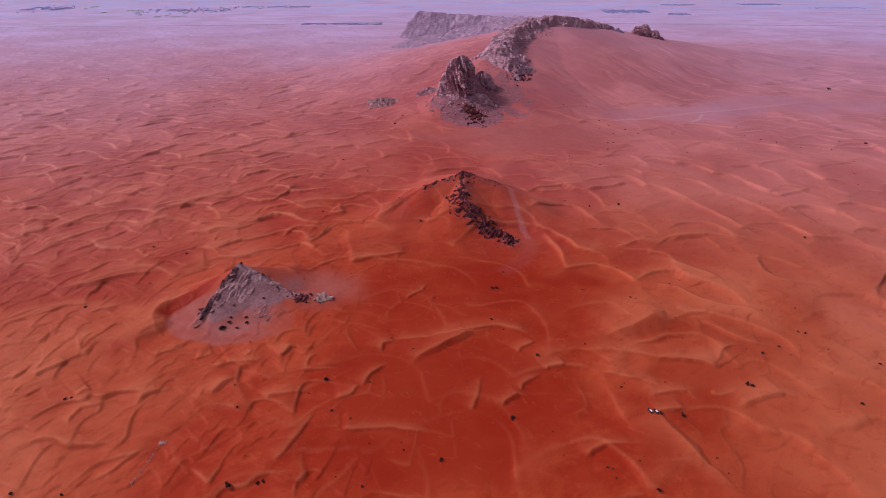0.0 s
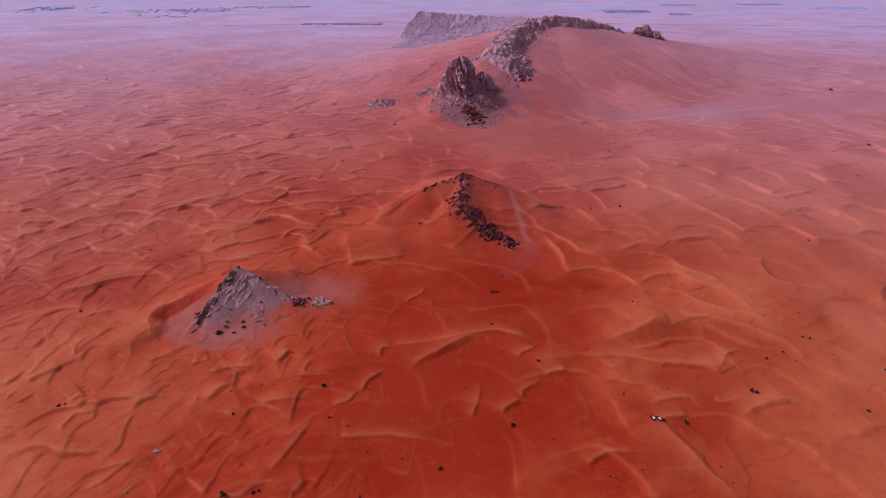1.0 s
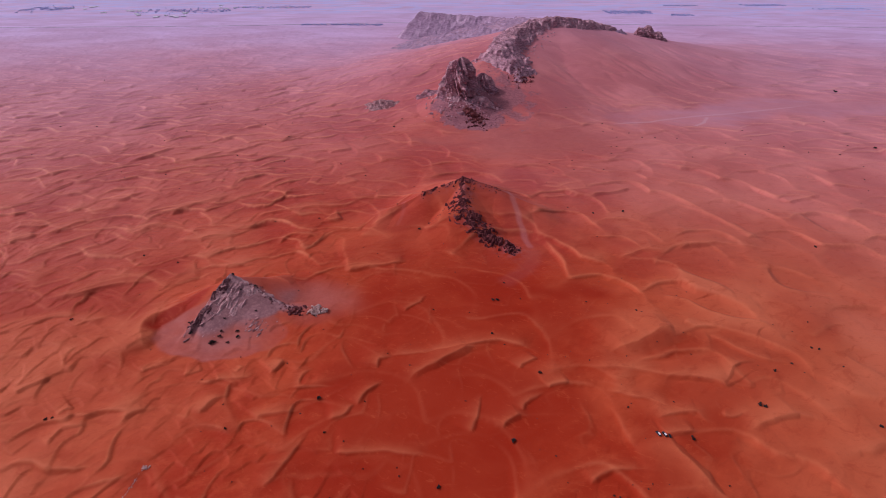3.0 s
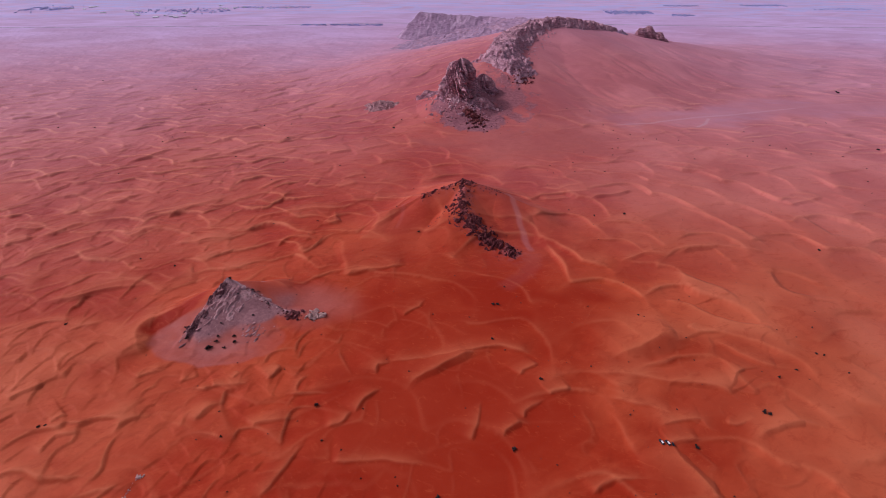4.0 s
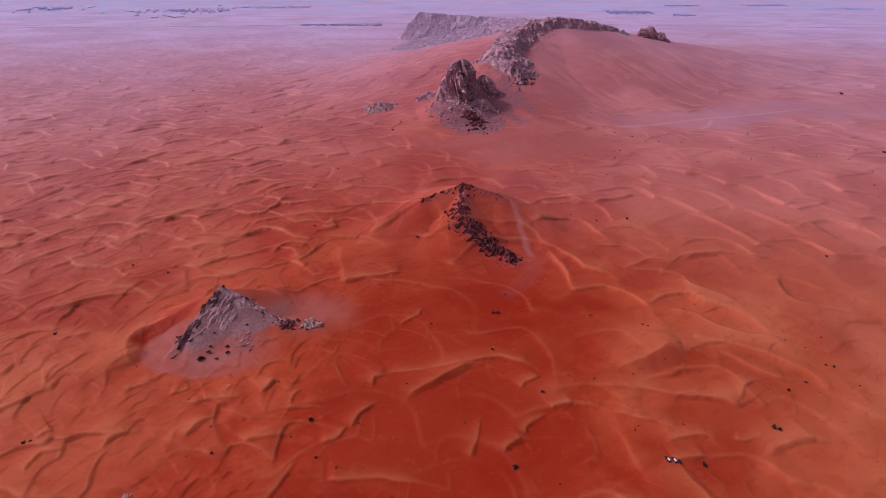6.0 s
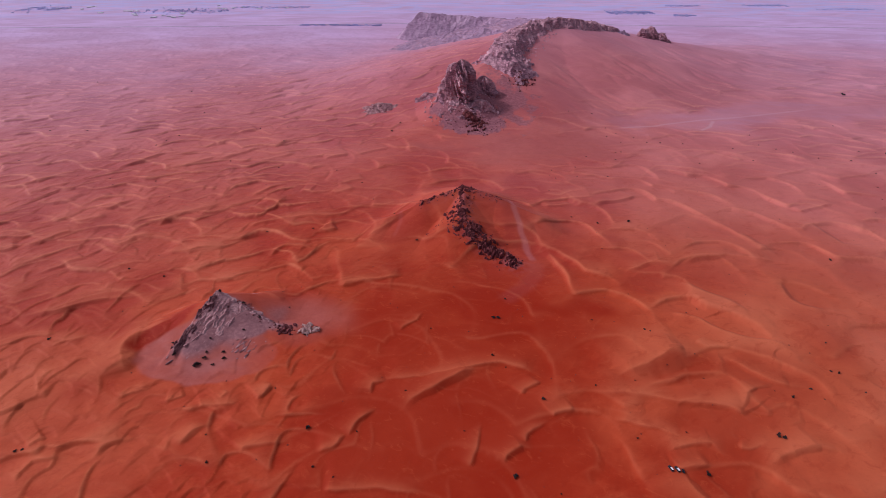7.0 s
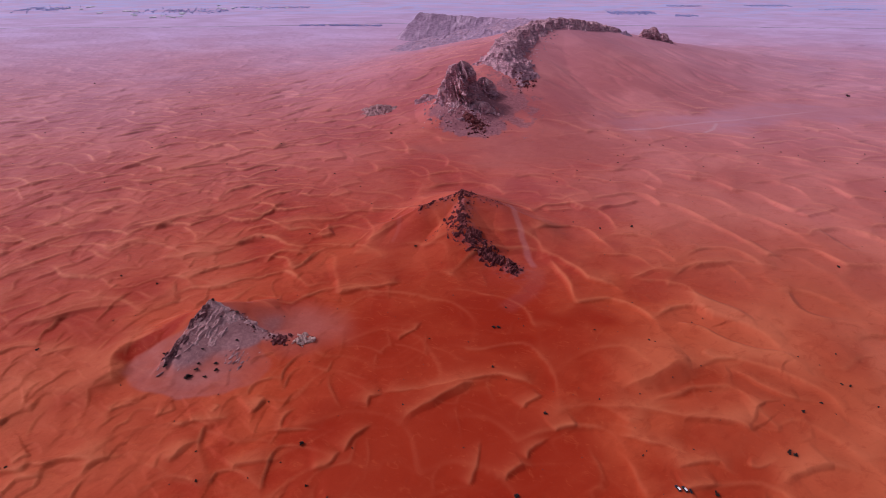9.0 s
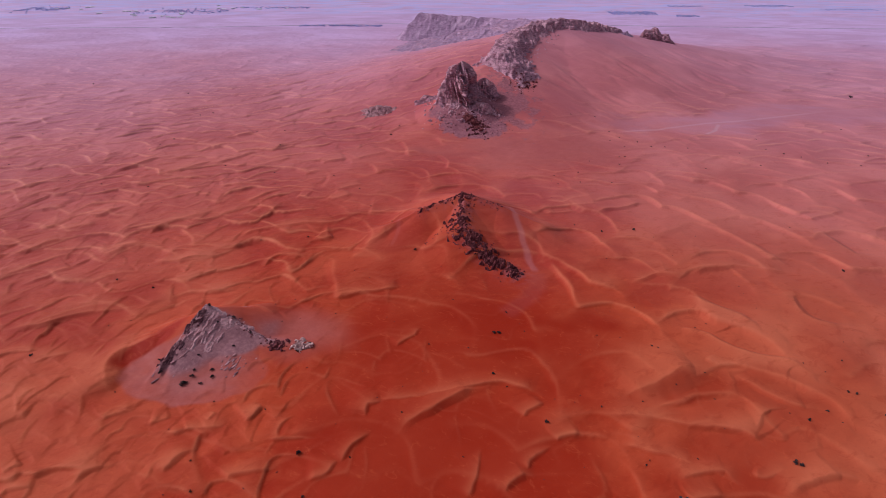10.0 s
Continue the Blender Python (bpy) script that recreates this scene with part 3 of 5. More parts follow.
def land(x, y):
    """Height of the sand, the shares of its kinds, and of the haze and shade in its colour, for arrays of places."""
    base = mounds(x, y)
    stony, flat, hard = apron(x, y), gravel_plain(x, y), stony_flat(x, y)
    bed, crest = dune_bed(x, y)
    lines, line_crest = dune_lines(x, y)
    high = smooth(base, 6, 26)
    west = smooth(y, 960, 1060) * (1 - smooth(x - 0.35 * (y - 1000), 40, 130))  # the dunes climb the sheltered side of the ridge
    calm = (1 - 0.93 * stony) * (1 - 0.9 * flat) * (1 - 0.75 * hard) * (1 - 0.72 * high * (1 - west))
    sheet = 1 - smooth(np.hypot((x - 0) / 105, (y - 255) / 85) + 0.25 * fractal(x / 50, y / 50, 22, 3), 0.6, 1.1)
    sheet = np.maximum(sheet, 0.85 * (1 - smooth(np.hypot((x - 20) / 150, (y - 375) / 75) + 0.3 * fractal(x / 60, y / 60, 28, 3), 0.5, 1.1)))
    outer = smooth(y, 2050, 2500)
    z = base + bed * calm * (1 - 0.75 * sheet) * (1 - 0.85 * outer) * (1 - 0.45 * smooth(lines, 0.3, 2)) + lines * (1 - 0.9 * stony)
    # Flutes that wind and slides cut into the great dune.
    flute = np.abs(fractal((x * 0.80 + y * 0.60) / 48 + 0.35 * fractal(x / 140, y / 140, 44, 2), (x * -0.60 + y * 0.80) / 300, 24, 3, 0.5))
    z = z - 3.0 * smooth(fractal(x / 95, y / 95, 45, 3), -0.25, 0.30) * (1 - 0.85 * smooth(base, 50, 85)) * (1 - smooth(flute, 0.0, 0.30)) * smooth(base, 6, 24) * smooth(x, 160, 300) * smooth(y, 880, 980)
    worn = tracks(x, y)
    z = z - 0.5 * worn
    # Paler crest sand, with the crests' sunlit rims put into the same colour.
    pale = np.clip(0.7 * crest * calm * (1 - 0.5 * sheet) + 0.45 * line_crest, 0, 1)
    rust_shade = np.clip(0.75 * sheet + 0.55 * smooth(fractal(x / 120, y / 90, 23, 3), 0.08, 0.42) * (1 - smooth(y, 500, 900)) * (1 - 0.6 * smooth(x, 180, 300)), 0, 0.9)
    rust_shade = np.maximum(rust_shade, 0.5 * (1 - smooth(np.hypot((x - 10) / 170, (y - 380) / 130) + 0.3 * fractal(x / 60, y / 60, 43, 3), 0.5, 1.1)))
    # Deep red patches: shade on slopes turned from the sun, put into the colour.
    for cx, cy, rx, ry, lean, deep in ((-230, 367, 36, 13, 0.80, 1.0), (186, 327, 42, 17, 0.35, 0.55), (34, 372, 70, 15, 0.05, 0.8), (-14, 284, 26, 14, 0.6, 0.6)):
        u, v = (x - cx) * math.cos(lean) + (y - cy) * math.sin(lean), (y - cy) * math.cos(lean) - (x - cx) * math.sin(lean)
        rust_shade = np.maximum(rust_shade, deep * (1 - smooth(np.hypot(u / rx, v / ry) + 0.25 * fractal(x / 25, y / 25, 42, 3), 0.55, 1.1)) * (1 - stony))
    # Haze as colour, growing with distance: pink-mauve, then mauve, then blue.
    haze_tint = (0.85 - 0.10 * smooth(base, 8, 60)) * smooth(y + 130 * fractal(x / 260, y / 260, 26, 4) + np.where(x > 0, 0.58, 0.40) * np.abs(x), 380, 1500)
    outland_haze = smooth(y + 260 * fractal(x / 600, y / 600, 25, 4) + 0.22 * np.abs(x) - 120 * smooth(x, 200, 700), 1000, 2600)
    scrub_haze = smooth(y + 120 * fractal(x / 300, y / 300, 29, 3) + 0.12 * np.abs(x), 2560, 2950)
    scrub_haze = np.maximum(scrub_haze, 0.14 * flat)
    stones = np.clip(np.maximum(stony * 0.95, np.maximum(flat * 0.20, hard * 0.38)), 0, 1)
    rubble = fractal(x / 22, y / 30, 30, 5, 0.62)
    foot = (1 - smooth(np.hypot((x - 48 + 0.15 * (y - 930)) / 72, (y - 934) / 84) + 0.34 * rubble, 0.80, 0.98)) * 0.92
    foot = np.maximum(foot, 0.75 * (1 - smooth(np.hypot((x - 112) / 66, (y - 985) / 105) + 0.9 * rubble, 0.55, 0.95)))
    ochre = 0.85 * np.clip(smooth(x + 80 * fractal(x / 120, y / 120, 34, 3), 90, 360) + 0.85 * smooth(-x + 80 * fractal(x / 120, y / 120, 35, 3), 130, 340) * (1 - 0.6 * smooth(y, 300, 420)), 0, 1)
    ochre = np.clip(ochre + 0.5 * smooth(bed + lines, 0.2, 2.6) * calm * (1 - 0.5 * smooth(y, 450, 800)), 0, 0.9)  # lighter tone where the dunes' backs rise
    hill = smooth(np.maximum(spread(x, y, NEAR_EDGE), spread(x, y, NEAR_TAIL)), 0.6, 4.5) * 0.95
    spine = np.minimum(along(x, y, [p[:2] for p in MIDDLE_SPINE])[0], along(x, y, [p[:2] for p in MIDDLE_ARMS[1:4]])[0] + 5)
    scree = np.maximum(foot, 0.6 * np.exp(-(spine / 10) ** 1.5) * smooth(fractal(x / 7, y / 7, 46, 4, 0.6), -0.35, 0.3))
    return z, dict(pale=pale, ochre=ochre * (1 - stones), scree=scree, talus=hill * smooth(stony, 0.4, 0.8) * smooth((x + 189) * 0.91 - (y - 393) * 0.41, -5, 0), firm=np.clip(np.maximum(flat, 0.95 * smooth(base - 9 * smooth(x, 380, 560), 2.5, 9) * (1 - 0.9 * west)) + 0.6 * sheet + 0.3 * (1 - smooth(y, 320, 480)), 0, 1), rust_shade=rust_shade * (1 - stones), plain=np.maximum(outland_haze, 0.15 * flat), haze_tint=haze_tint, scrub_haze=scrub_haze, gravel=stones, track=worn)


def ground_z(x, y):
    return float(land(np.array([float(x)]), np.array([float(y)]))[0][0])


def mesh_of(name, co, quads, material, smoothed=True):
    me = bpy.data.meshes.new(name)
    me.vertices.add(len(co))
    me.vertices.foreach_set("co", co.astype(np.float32).ravel())
    me.loops.add(len(quads) * 4)
    me.loops.foreach_set("vertex_index", quads.astype(np.int32).ravel())
    me.polygons.add(len(quads))
    me.polygons.foreach_set("loop_start", np.arange(0, len(quads) * 4, 4, dtype=np.int32))
    me.polygons.foreach_set("use_smooth", np.full(len(quads), smoothed))
    me.update(calc_edges=True)
    me.materials.append(material)
    return me


def grid_quads(rows, cols):
    a = np.arange(rows * cols).reshape(rows, cols)
    return np.stack([a[:-1, :-1], a[:-1, 1:], a[1:, 1:], a[1:, :-1]], -1).reshape(-1, 4)


# ---- the ground: one sheet to the horizon, finest along the flight ----
def build_ground():
    ys, y = [-6000.0, -3000.0, -1500.0, -700.0, -350.0, *np.arange(-200.0, 140.0, 5.0)], 140.0
    while y < 5600:
        ys.append(y)
        y += 0.85 + max(0.0, min(y, 900.0) - 330) * 0.0022 + max(0.0, y - 900) * 0.006
    ys += [7000.0, 9000.0, 12000.0]
    ys = np.array(ys)
    fine = np.linspace(-1, 1, 960)
    us = np.concatenate([[-8, -4.5, -2.6, -1.7, -1.25], fine, [1.25, 1.7, 2.6, 4.5, 8]])
    half = 190 + 0.93 * np.clip(ys, 0, 6000)
    gx, gy = half[:, None] * us[None, :], np.repeat(ys[:, None], len(us), 1)
    z, kinds = land(gx.ravel(), gy.ravel())
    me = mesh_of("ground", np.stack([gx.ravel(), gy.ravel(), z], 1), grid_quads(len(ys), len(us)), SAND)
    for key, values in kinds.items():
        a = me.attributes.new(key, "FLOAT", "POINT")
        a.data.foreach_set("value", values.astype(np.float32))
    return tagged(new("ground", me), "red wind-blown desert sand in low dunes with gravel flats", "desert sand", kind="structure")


build_ground()


# ---- things and their parts ----
def thing(name, x, y, z, label, category, group="", kind=""):
    ob = new(name)
    ob.location = (x, y, z)
    ob.empty_display_size = 0.5
    return tagged(ob, label, category, group, kind)


def part(name, data, parent, m=None, label="", material=None):
    """A mesh (or a bmesh with its material) as one part under a thing. m: its pose in the thing's own frame."""
    if isinstance(data, bmesh.types.BMesh):
        me = bpy.data.meshes.new(name)
        data.to_mesh(me)
        data.free()
        me.materials.append(material)
        data = me
    ob = new(name, data)
    ob.parent = parent
    if m is not None:
        ob.matrix_basis = m
    return tagged(ob, label)


def bedrock(x0, y0, x1, y1, res, height, material, origin, sink=1.2):
    """Rock standing out of the sand: a sheet that follows height(x, y) and is kept where it rises over the sand."""
    nx, ny = int((x1 - x0) / res), int((y1 - y0) / res)
    gx, gy = np.meshgrid(np.linspace(x0, x1, nx), np.linspace(y0, y1, ny))
    x, y = gx.ravel(), gy.ravel()
    ground = land(x, y)[0]
    rock = height(x, y)
    quads = grid_quads(ny, nx)
    keep = (rock > ground - sink)[quads].any(1)
    quads = quads[keep]
    used = np.unique(quads)
    index = np.zeros(len(x), int)
    index[used] = np.arange(len(used))
    co = np.stack([x, y, np.maximum(rock, ground - 3 * sink)], 1)[used] - np.array(origin)
    return mesh_of("bedrock", co, index[quads], material, False)


def stone_mesh(seed, flat=0.6, sharp=0.35, material=None, detail=1):
    """A broken stone about one metre across: a ball cut by a few planes."""
    rnd = random.Random(seed)
    bm = bmesh.new()
    bmesh.ops.create_icosphere(bm, subdivisions=detail, radius=0.6)
    cuts = [(Vector((rnd.uniform(-1, 1), rnd.uniform(-1, 1), rnd.uniform(-0.6, 1))).normalized(), rnd.uniform(0.24, 0.46)) for _ in range(9)]
    for v in bm.verts:
        for n, d in cuts:
            over = v.co.dot(n) - d
            if over > 0:
                v.co -= n * over * 0.92
        v.co += Vector((rnd.uniform(-1, 1), rnd.uniform(-1, 1), rnd.uniform(-1, 1))) * 0.05 * sharp
        v.co.z *= flat
    me = bpy.data.meshes.new("stone")
    bm.to_mesh(me)
    bm.free()
    me.materials.append(material)
    return me


def slab_mesh(seed, thick, material):
    """A split slab or block about one metre long, with broken corners."""
    rnd = random.Random(seed)
    bm = bmesh.new()
    bmesh.ops.create_cube(bm, size=1.0, matrix=Matrix.Diagonal((1.0, rnd.uniform(0.5, 0.8), thick, 1)))
    bmesh.ops.subdivide_edges(bm, edges=[e for e in bm.edges if abs(e.verts[0].co.z - e.verts[1].co.z) < 0.01], cuts=1, use_grid_fill=True)
    for v in bm.verts:
        v.co += Vector((rnd.uniform(-0.12, 0.12), rnd.uniform(-0.10, 0.10), rnd.uniform(-0.3, 0.3) * thick))
    me = bpy.data.meshes.new("slab")
    bm.to_mesh(me)
    bm.free()
    me.materials.append(material)
    return me


def strew(parent, name, meshes, places, rnd, small, large, surface, tilt=20, heading=None, stretch=1.0):
    """Stones of their own on a surface: each rests a third deep."""
    o = parent.location
    spots = np.array(places)
    for (x, y), z in zip(places, surface(spots[:, 0], spots[:, 1])):
        s = small * (large / small) ** (rnd.random() ** 1.8)
        turn = rnd.uniform(0, 360) if heading is None else heading + rnd.uniform(-14, 14)
        m = pose(x - o.x, y - o.y, z - o.z + s * 0.12, rnd.uniform(-tilt, tilt), rnd.uniform(-tilt, tilt), turn) @ Matrix.Diagonal((s * stretch, s, s * rnd.uniform(0.7, 1.2), 1))
        part(name, rnd.choice(meshes), parent, m)


def surface_of(height):
    return lambda x, y: np.maximum(height(x, y), land(x, y)[0])


# The near outcrop: a tilted grey limestone wedge with a talus front.
def near_rock(x, y):
    z = np.maximum(spread(x, y, NEAR_EDGE), spread(x, y, NEAR_TAIL))
    u, v = (x + 189) * 0.41 + (y - 393) * 0.91, (x + 189) * 0.91 - (y - 393) * 0.41  # along the left edge, and off it to the right
    d, share, side = along(x, y, [(-216, 334), (-203, 362), (-189, 393), (-168, 387), (-140, 375), (-122, 369)])
    ribs = 1.5 * wave(v / 6.2 + 1.8 * fractal(u / 30, v / 12, 53, 4, 0.6), 0.3) * smooth(fractal(u / 14, v / 7, 48, 3), -0.3, 0.3)
    bare = smooth(-v + 9 * fractal(x / 11, y / 11, 54, 3), -30, -14) * smooth(v, -9, -3) * smooth(u, -66, -56) * (1 - smooth(u, -3, 5))
    whole = 0.9 * smooth(u + 8 * fractal(x / 9, y / 9, 49, 3), -40, -16)
    tail = np.exp(-d / 5.0) * smooth(v, 4, 14)
    apex = 4.5 * np.exp(-np.hypot(x + 189, y - 392) / 5.0)
    slabs = 1 - smooth(np.hypot((x + 157) / 13, (y - 350) / 10), 0.5, 1.2)
    chips = 0.5 * fractal(u / 8, v / 3.0, 52, 4, 0.65) + 0.5 * (blocks(u / 9, v / 3.5, 51) - 0.5)
    return z - 1.2 + apex + (ribs + 0.8 + chips + whole) * bare + 1.8 * tail * (1 + fractal(x / 4, y / 4, 56, 3)) + 2.6 * slabs * (0.35 + 1.2 * fractal(u / 7, v / 2.6, 55, 3))


def near_strata(x, y):
    """The broken, dark beds along the outcrop's left edge."""
    u, v = (x + 189) * 0.41 + (y - 393) * 0.91, (x + 189) * 0.91 - (y - 393) * 0.41
    z = np.maximum(spread(x, y, NEAR_EDGE), spread(x, y, NEAR_TAIL))
    band = smooth(v, -9, -3) * (1 - smooth(v + 4 * fractal(u / 9, v / 9, 57, 3), 1.5, 5.5)) * smooth(u, -62, -56) * (1 - smooth(u, -6, 1)) * (1 - 0.9 * np.exp(-(((u + 29) / 3.5) ** 2)))
    return z - 2.4 + band * (3.0 + 1.6 * smooth(u, -40, -16) + 1.8 * wave(v / 3.4 + 0.9 * fractal(u / 12, v / 6, 58, 3), 0.35) + 2.0 * blocks(u / 10, v / 4.2, 50) - 7.0 * np.abs(fractal(u / 15, v / 7, 59, 4, 0.6)))


def build_near_outcrop():
    rnd = random.Random(3)
    o = (-175, 370, 6)
    ob = thing("rock_outcrop", *o, "tilted grey limestone outcrop with a gravel talus front", "rock")
    part("bedrock", bedrock(-232, 318, -98, 412, 0.55, near_rock, GREY_ROCK, o, 0.4), ob)
    part("strata", bedrock(-232, 322, -172, 402, 0.5, near_strata, STRATA_ROCK, o, 0.3), ob, label="dark broken rock beds")
    top = surface_of(lambda x, y: np.maximum(near_rock(x, y), near_strata(x, y)))
    slabs = [slab_mesh(s, 0.22, STRATA_ROCK if s < 2 else GREY_ROCK) for s in range(6)]
    darks = [stone_mesh(s + 20, 0.7, 1.0, DARK_ROCK) for s in range(4)]
    whites = [slab_mesh(s + 40, 0.65, WHITE_ROCK) for s in range(5)]
    edge = []
    for _ in range(24):
        t = rnd.random()
        ax, ay = (-215 + 26 * t, 336 + 57 * t)
        edge.append((ax + rnd.gauss(3, 4), ay + rnd.gauss(-2, 4)))
    strew(ob, "slab", slabs, edge, rnd, 0.9, 2.6, top, 14, 66, 2.4)
    strew(ob, "slab", slabs, [(rnd.gauss(-157, 6), rnd.gauss(350, 5)) for _ in range(34)], rnd, 0.9, 2.4, top, 10, 62, 1.6)
    strew(ob, "boulder", slabs, [(rnd.gauss(-184, 13), rnd.gauss(356, 12)) for _ in range(26)], rnd, 0.5, 1.4, top, 20)
    tail = [(-175 + 48 * t + rnd.gauss(0, 2.5), 389 - 19 * t + rnd.gauss(0, 2.5)) for t in [rnd.random() for _ in range(70)]]
    strew(ob, "boulder", darks, tail, rnd, 0.7, 2.2, top)
    strew(ob, "boulder", darks, [(rnd.gauss(-129, 4.5), rnd.gauss(368.5, 2.6)) for _ in range(60)], rnd, 1.4, 5.2, top)
    strew(ob, "white_stone", whites, [(rnd.gauss(-110, 4.2), rnd.gauss(371, 2.8)) for _ in range(70)], rnd, 1.0, 3.8, top, 40)


# The middle outcrop: a dark, broken spine on a sand mound.
def middle_rock(x, y):
    z = np.maximum(spread(x, y, MIDDLE_ARMS), spread(x, y, MIDDLE_SPINE))
    d1, s1, _ = along(x, y, [(-22, 567), (0, 580), (28, 588), (50, 585), (68, 577)])
    d2, s2, _ = along(x, y, [(28, 588), (23, 557), (22, 538), (31, 519), (45, 506), (59, 495), (74, 480)])
    w2 = 6.0 + 9.0 * smooth(s2, 0.22, 0.42) * (1 - smooth(s2, 0.62, 1.0))
    ragged = fractal(x / 10, y / 10, 62, 4, 0.65)
    bare = np.maximum(0.8 * (1 - smooth(d1 + 9 * fractal(x / 9, y / 9, 61, 4, 0.6), 0.5, 4.0)), 1 - smooth(d2 + 16 * ragged, w2 * 0.5, w2 * 1.1))
    d3, _, _ = along(x, y, [(19, 545), (20, 524), (36, 510)])
    bare = np.maximum(bare, 1 - smooth(d3 + 14 * ragged, 9, 15))
    lumps = blocks(x / 5.5, y / 4.5, 64)
    return z - 1.8 + 2.2 * bare * smooth(s2, 0.55, 1.0) + bare * (2.9 + 3.0 * lumps - 7.5 * np.abs(fractal(x / 8, y / 8, 63, 4, 0.6)))


def build_middle_outcrop():
    rnd = random.Random(5)
    o = (30, 530, 10)
    ob = thing("rock_outcrop", *o, "dark broken rock spine running down a red sand mound", "rock")
    part("bedrock", bedrock(-40, 465, 95, 605, 0.75, middle_rock, DARK_ROCK, o, 0.4), ob)
    top = surface_of(middle_rock)
    darks = [stone_mesh(s + 60, 0.75, 1.0, DARK_ROCK) for s in range(6)]

    def run(pts, count, wide):
        out = []
        for _ in range(count):
            k = rnd.random() * (len(pts) - 1.001)
            a, b, t = pts[int(k)], pts[int(k) + 1], k - int(k)
            out.append((a[0] + (b[0] - a[0]) * t + rnd.gauss(0, wide), a[1] + (b[1] - a[1]) * t + rnd.gauss(0, wide)))
        return out

    strew(ob, "boulder", darks, run([(-24, 566), (0, 580), (28, 588), (50, 585), (70, 577)], 190, 3.0), rnd, 0.8, 2.8, top)
    strew(ob, "boulder", darks, run([(28, 588), (23, 557), (20, 540), (25, 528)], 110, 6.0), rnd, 0.8, 3.0, top)
    strew(ob, "boulder", darks, run([(14, 538), (29, 516), (50, 500), (74, 480)], 170, 6.5), rnd, 0.8, 3.4, top)
    strew(ob, "boulder", darks, [(rnd.gauss(75, 3.2), rnd.gauss(479, 3.2)) for _ in range(40)], rnd, 1.0, 4.0, top)
    strew(ob, "boulder", darks, run([(4, 580), (28, 586), (48, 583)], 70, 4.0), rnd, 0.8, 3.0, top)
    strew(ob, "boulder", darks, run([(-30, 512), (-10, 524), (4, 540)], 18, 1.5), rnd, 0.9, 2.4, top)


# The crag: a tower of bedded rock on a talus cone.
def crag_rock(x, y):
    z = spread(x, y, CRAG_TALUS)
    chunk = blocks((x + 0.3 * y) / 17, y / 12, 76) + 0.5 * blocks(x / 6.5, (y - 0.3 * x) / 6, 78)
    d, share, _ = along(x, y, [(-50, 1012), (-28, 1000), (4, 986), (24, 950), (46, 944), (66, 936), (84, 950)])
    teeth = z + 0.5 + 6.0 * chunk - d * 0.45 - 6.0 * np.abs(fractal(x / 12, y / 12, 74, 4, 0.6))
    litter = z - 2.6 + 6.0 * chunk * smooth(fractal(x / 9, y / 9, 75, 4, 0.6), 0.05, 0.5) * (1 - smooth(np.hypot((x - 36) / 90, (y - 940) / 84), 0.6, 1.05))
    return np.maximum(teeth, litter)


def rock_tower(cx, cy, low, rx, ry, high, seed, material, origin, blunt=3.2, lean=0.0, dip=0.16):
    """A block of bedded rock that stands free: jointed faces, beds that weather out, cracks, a broken top."""
    across, up = int(5.2 * (rx + ry)), int(high / 0.55)
    turn, rise = np.meshgrid(np.linspace(0, 2 * np.pi, across, endpoint=False), np.linspace(0, 1, up))
    t, f = turn.ravel(), rise.ravel()
    c, s_ = np.cos(t), np.sin(t)
    girth = np.clip(1 - f**blunt, 0, 1) ** 0.52 * (1.12 - 0.24 * f)
    z = low + high * f
    wide = 0.5 * (rx + ry)
    a, b = c * wide, s_ * wide  # a round of places, so that nothing breaks where the turn closes
    bed = z + dip * (rx * c) + 3.0 * fractal(a / 30, b / 30 + z / 40, seed, 3)
    layer = np.floor(bed / 5.0)
    out = hashed(layer, layer * 0, seed + 1) - 0.5  # hard beds stand out
    joint = blocks(a / 9 + 3.1 * layer, b / 9 + 1.7 * layer, seed + 2) - 0.5
    big = fractal(a / 22 + z / 50, b / 22 - z / 50, seed + 3, 4, 0.6)
    split = np.abs(fractal(a / 16 + z / 26, b / 16 - z / 40, seed + 4, 4, 0.6))
    notch = smooth(np.abs(bed / 5.0 - layer - 0.5), 0.36, 0.5)
    push = wide * 0.45 * big + 3.0 * out + 4.5 * joint - 3.5 * (1 - smooth(split, 0.0, 0.14)) - 2.2 * notch + 1.6 * fractal(a / 4 + z / 4, b / 4 - z / 3, seed + 5, 3, 0.6)
    r = girth * (1 + push / wide * (0.35 + 0.65 * smooth(f, 0.0, 0.3)))
    z = z + 5.0 * joint * smooth(f, 0.6, 0.85) * (1 - smooth(f, 0.85, 1.0)) + 0.10 * high * big * smooth(f, 0.3, 1.0)
    co = np.stack([cx + lean * f * rx + r * rx * c, cy + r * ry * s_, z], 1) - np.array(origin)
    k = np.arange(up * across).reshape(up, across)
    k = np.concatenate([k, k[:, :1]], 1)
    return mesh_of("tower", co, np.stack([k[:-1, :-1], k[:-1, 1:], k[1:, 1:], k[1:, :-1]], -1).reshape(-1, 4), material, False)


def crag_foot(x, y):
    """The dark broken beds low on the front of the cone."""
    d, share, _ = along(x, y, [(50, 922), (58, 902), (66, 878)])
    return spread(x, y, CRAG_TALUS) + 8.0 * blocks(x / 6, y / 5, 79) - d * 0.42 + 0.8 + 2 * fractal(x / 5, y / 5, 77, 3)


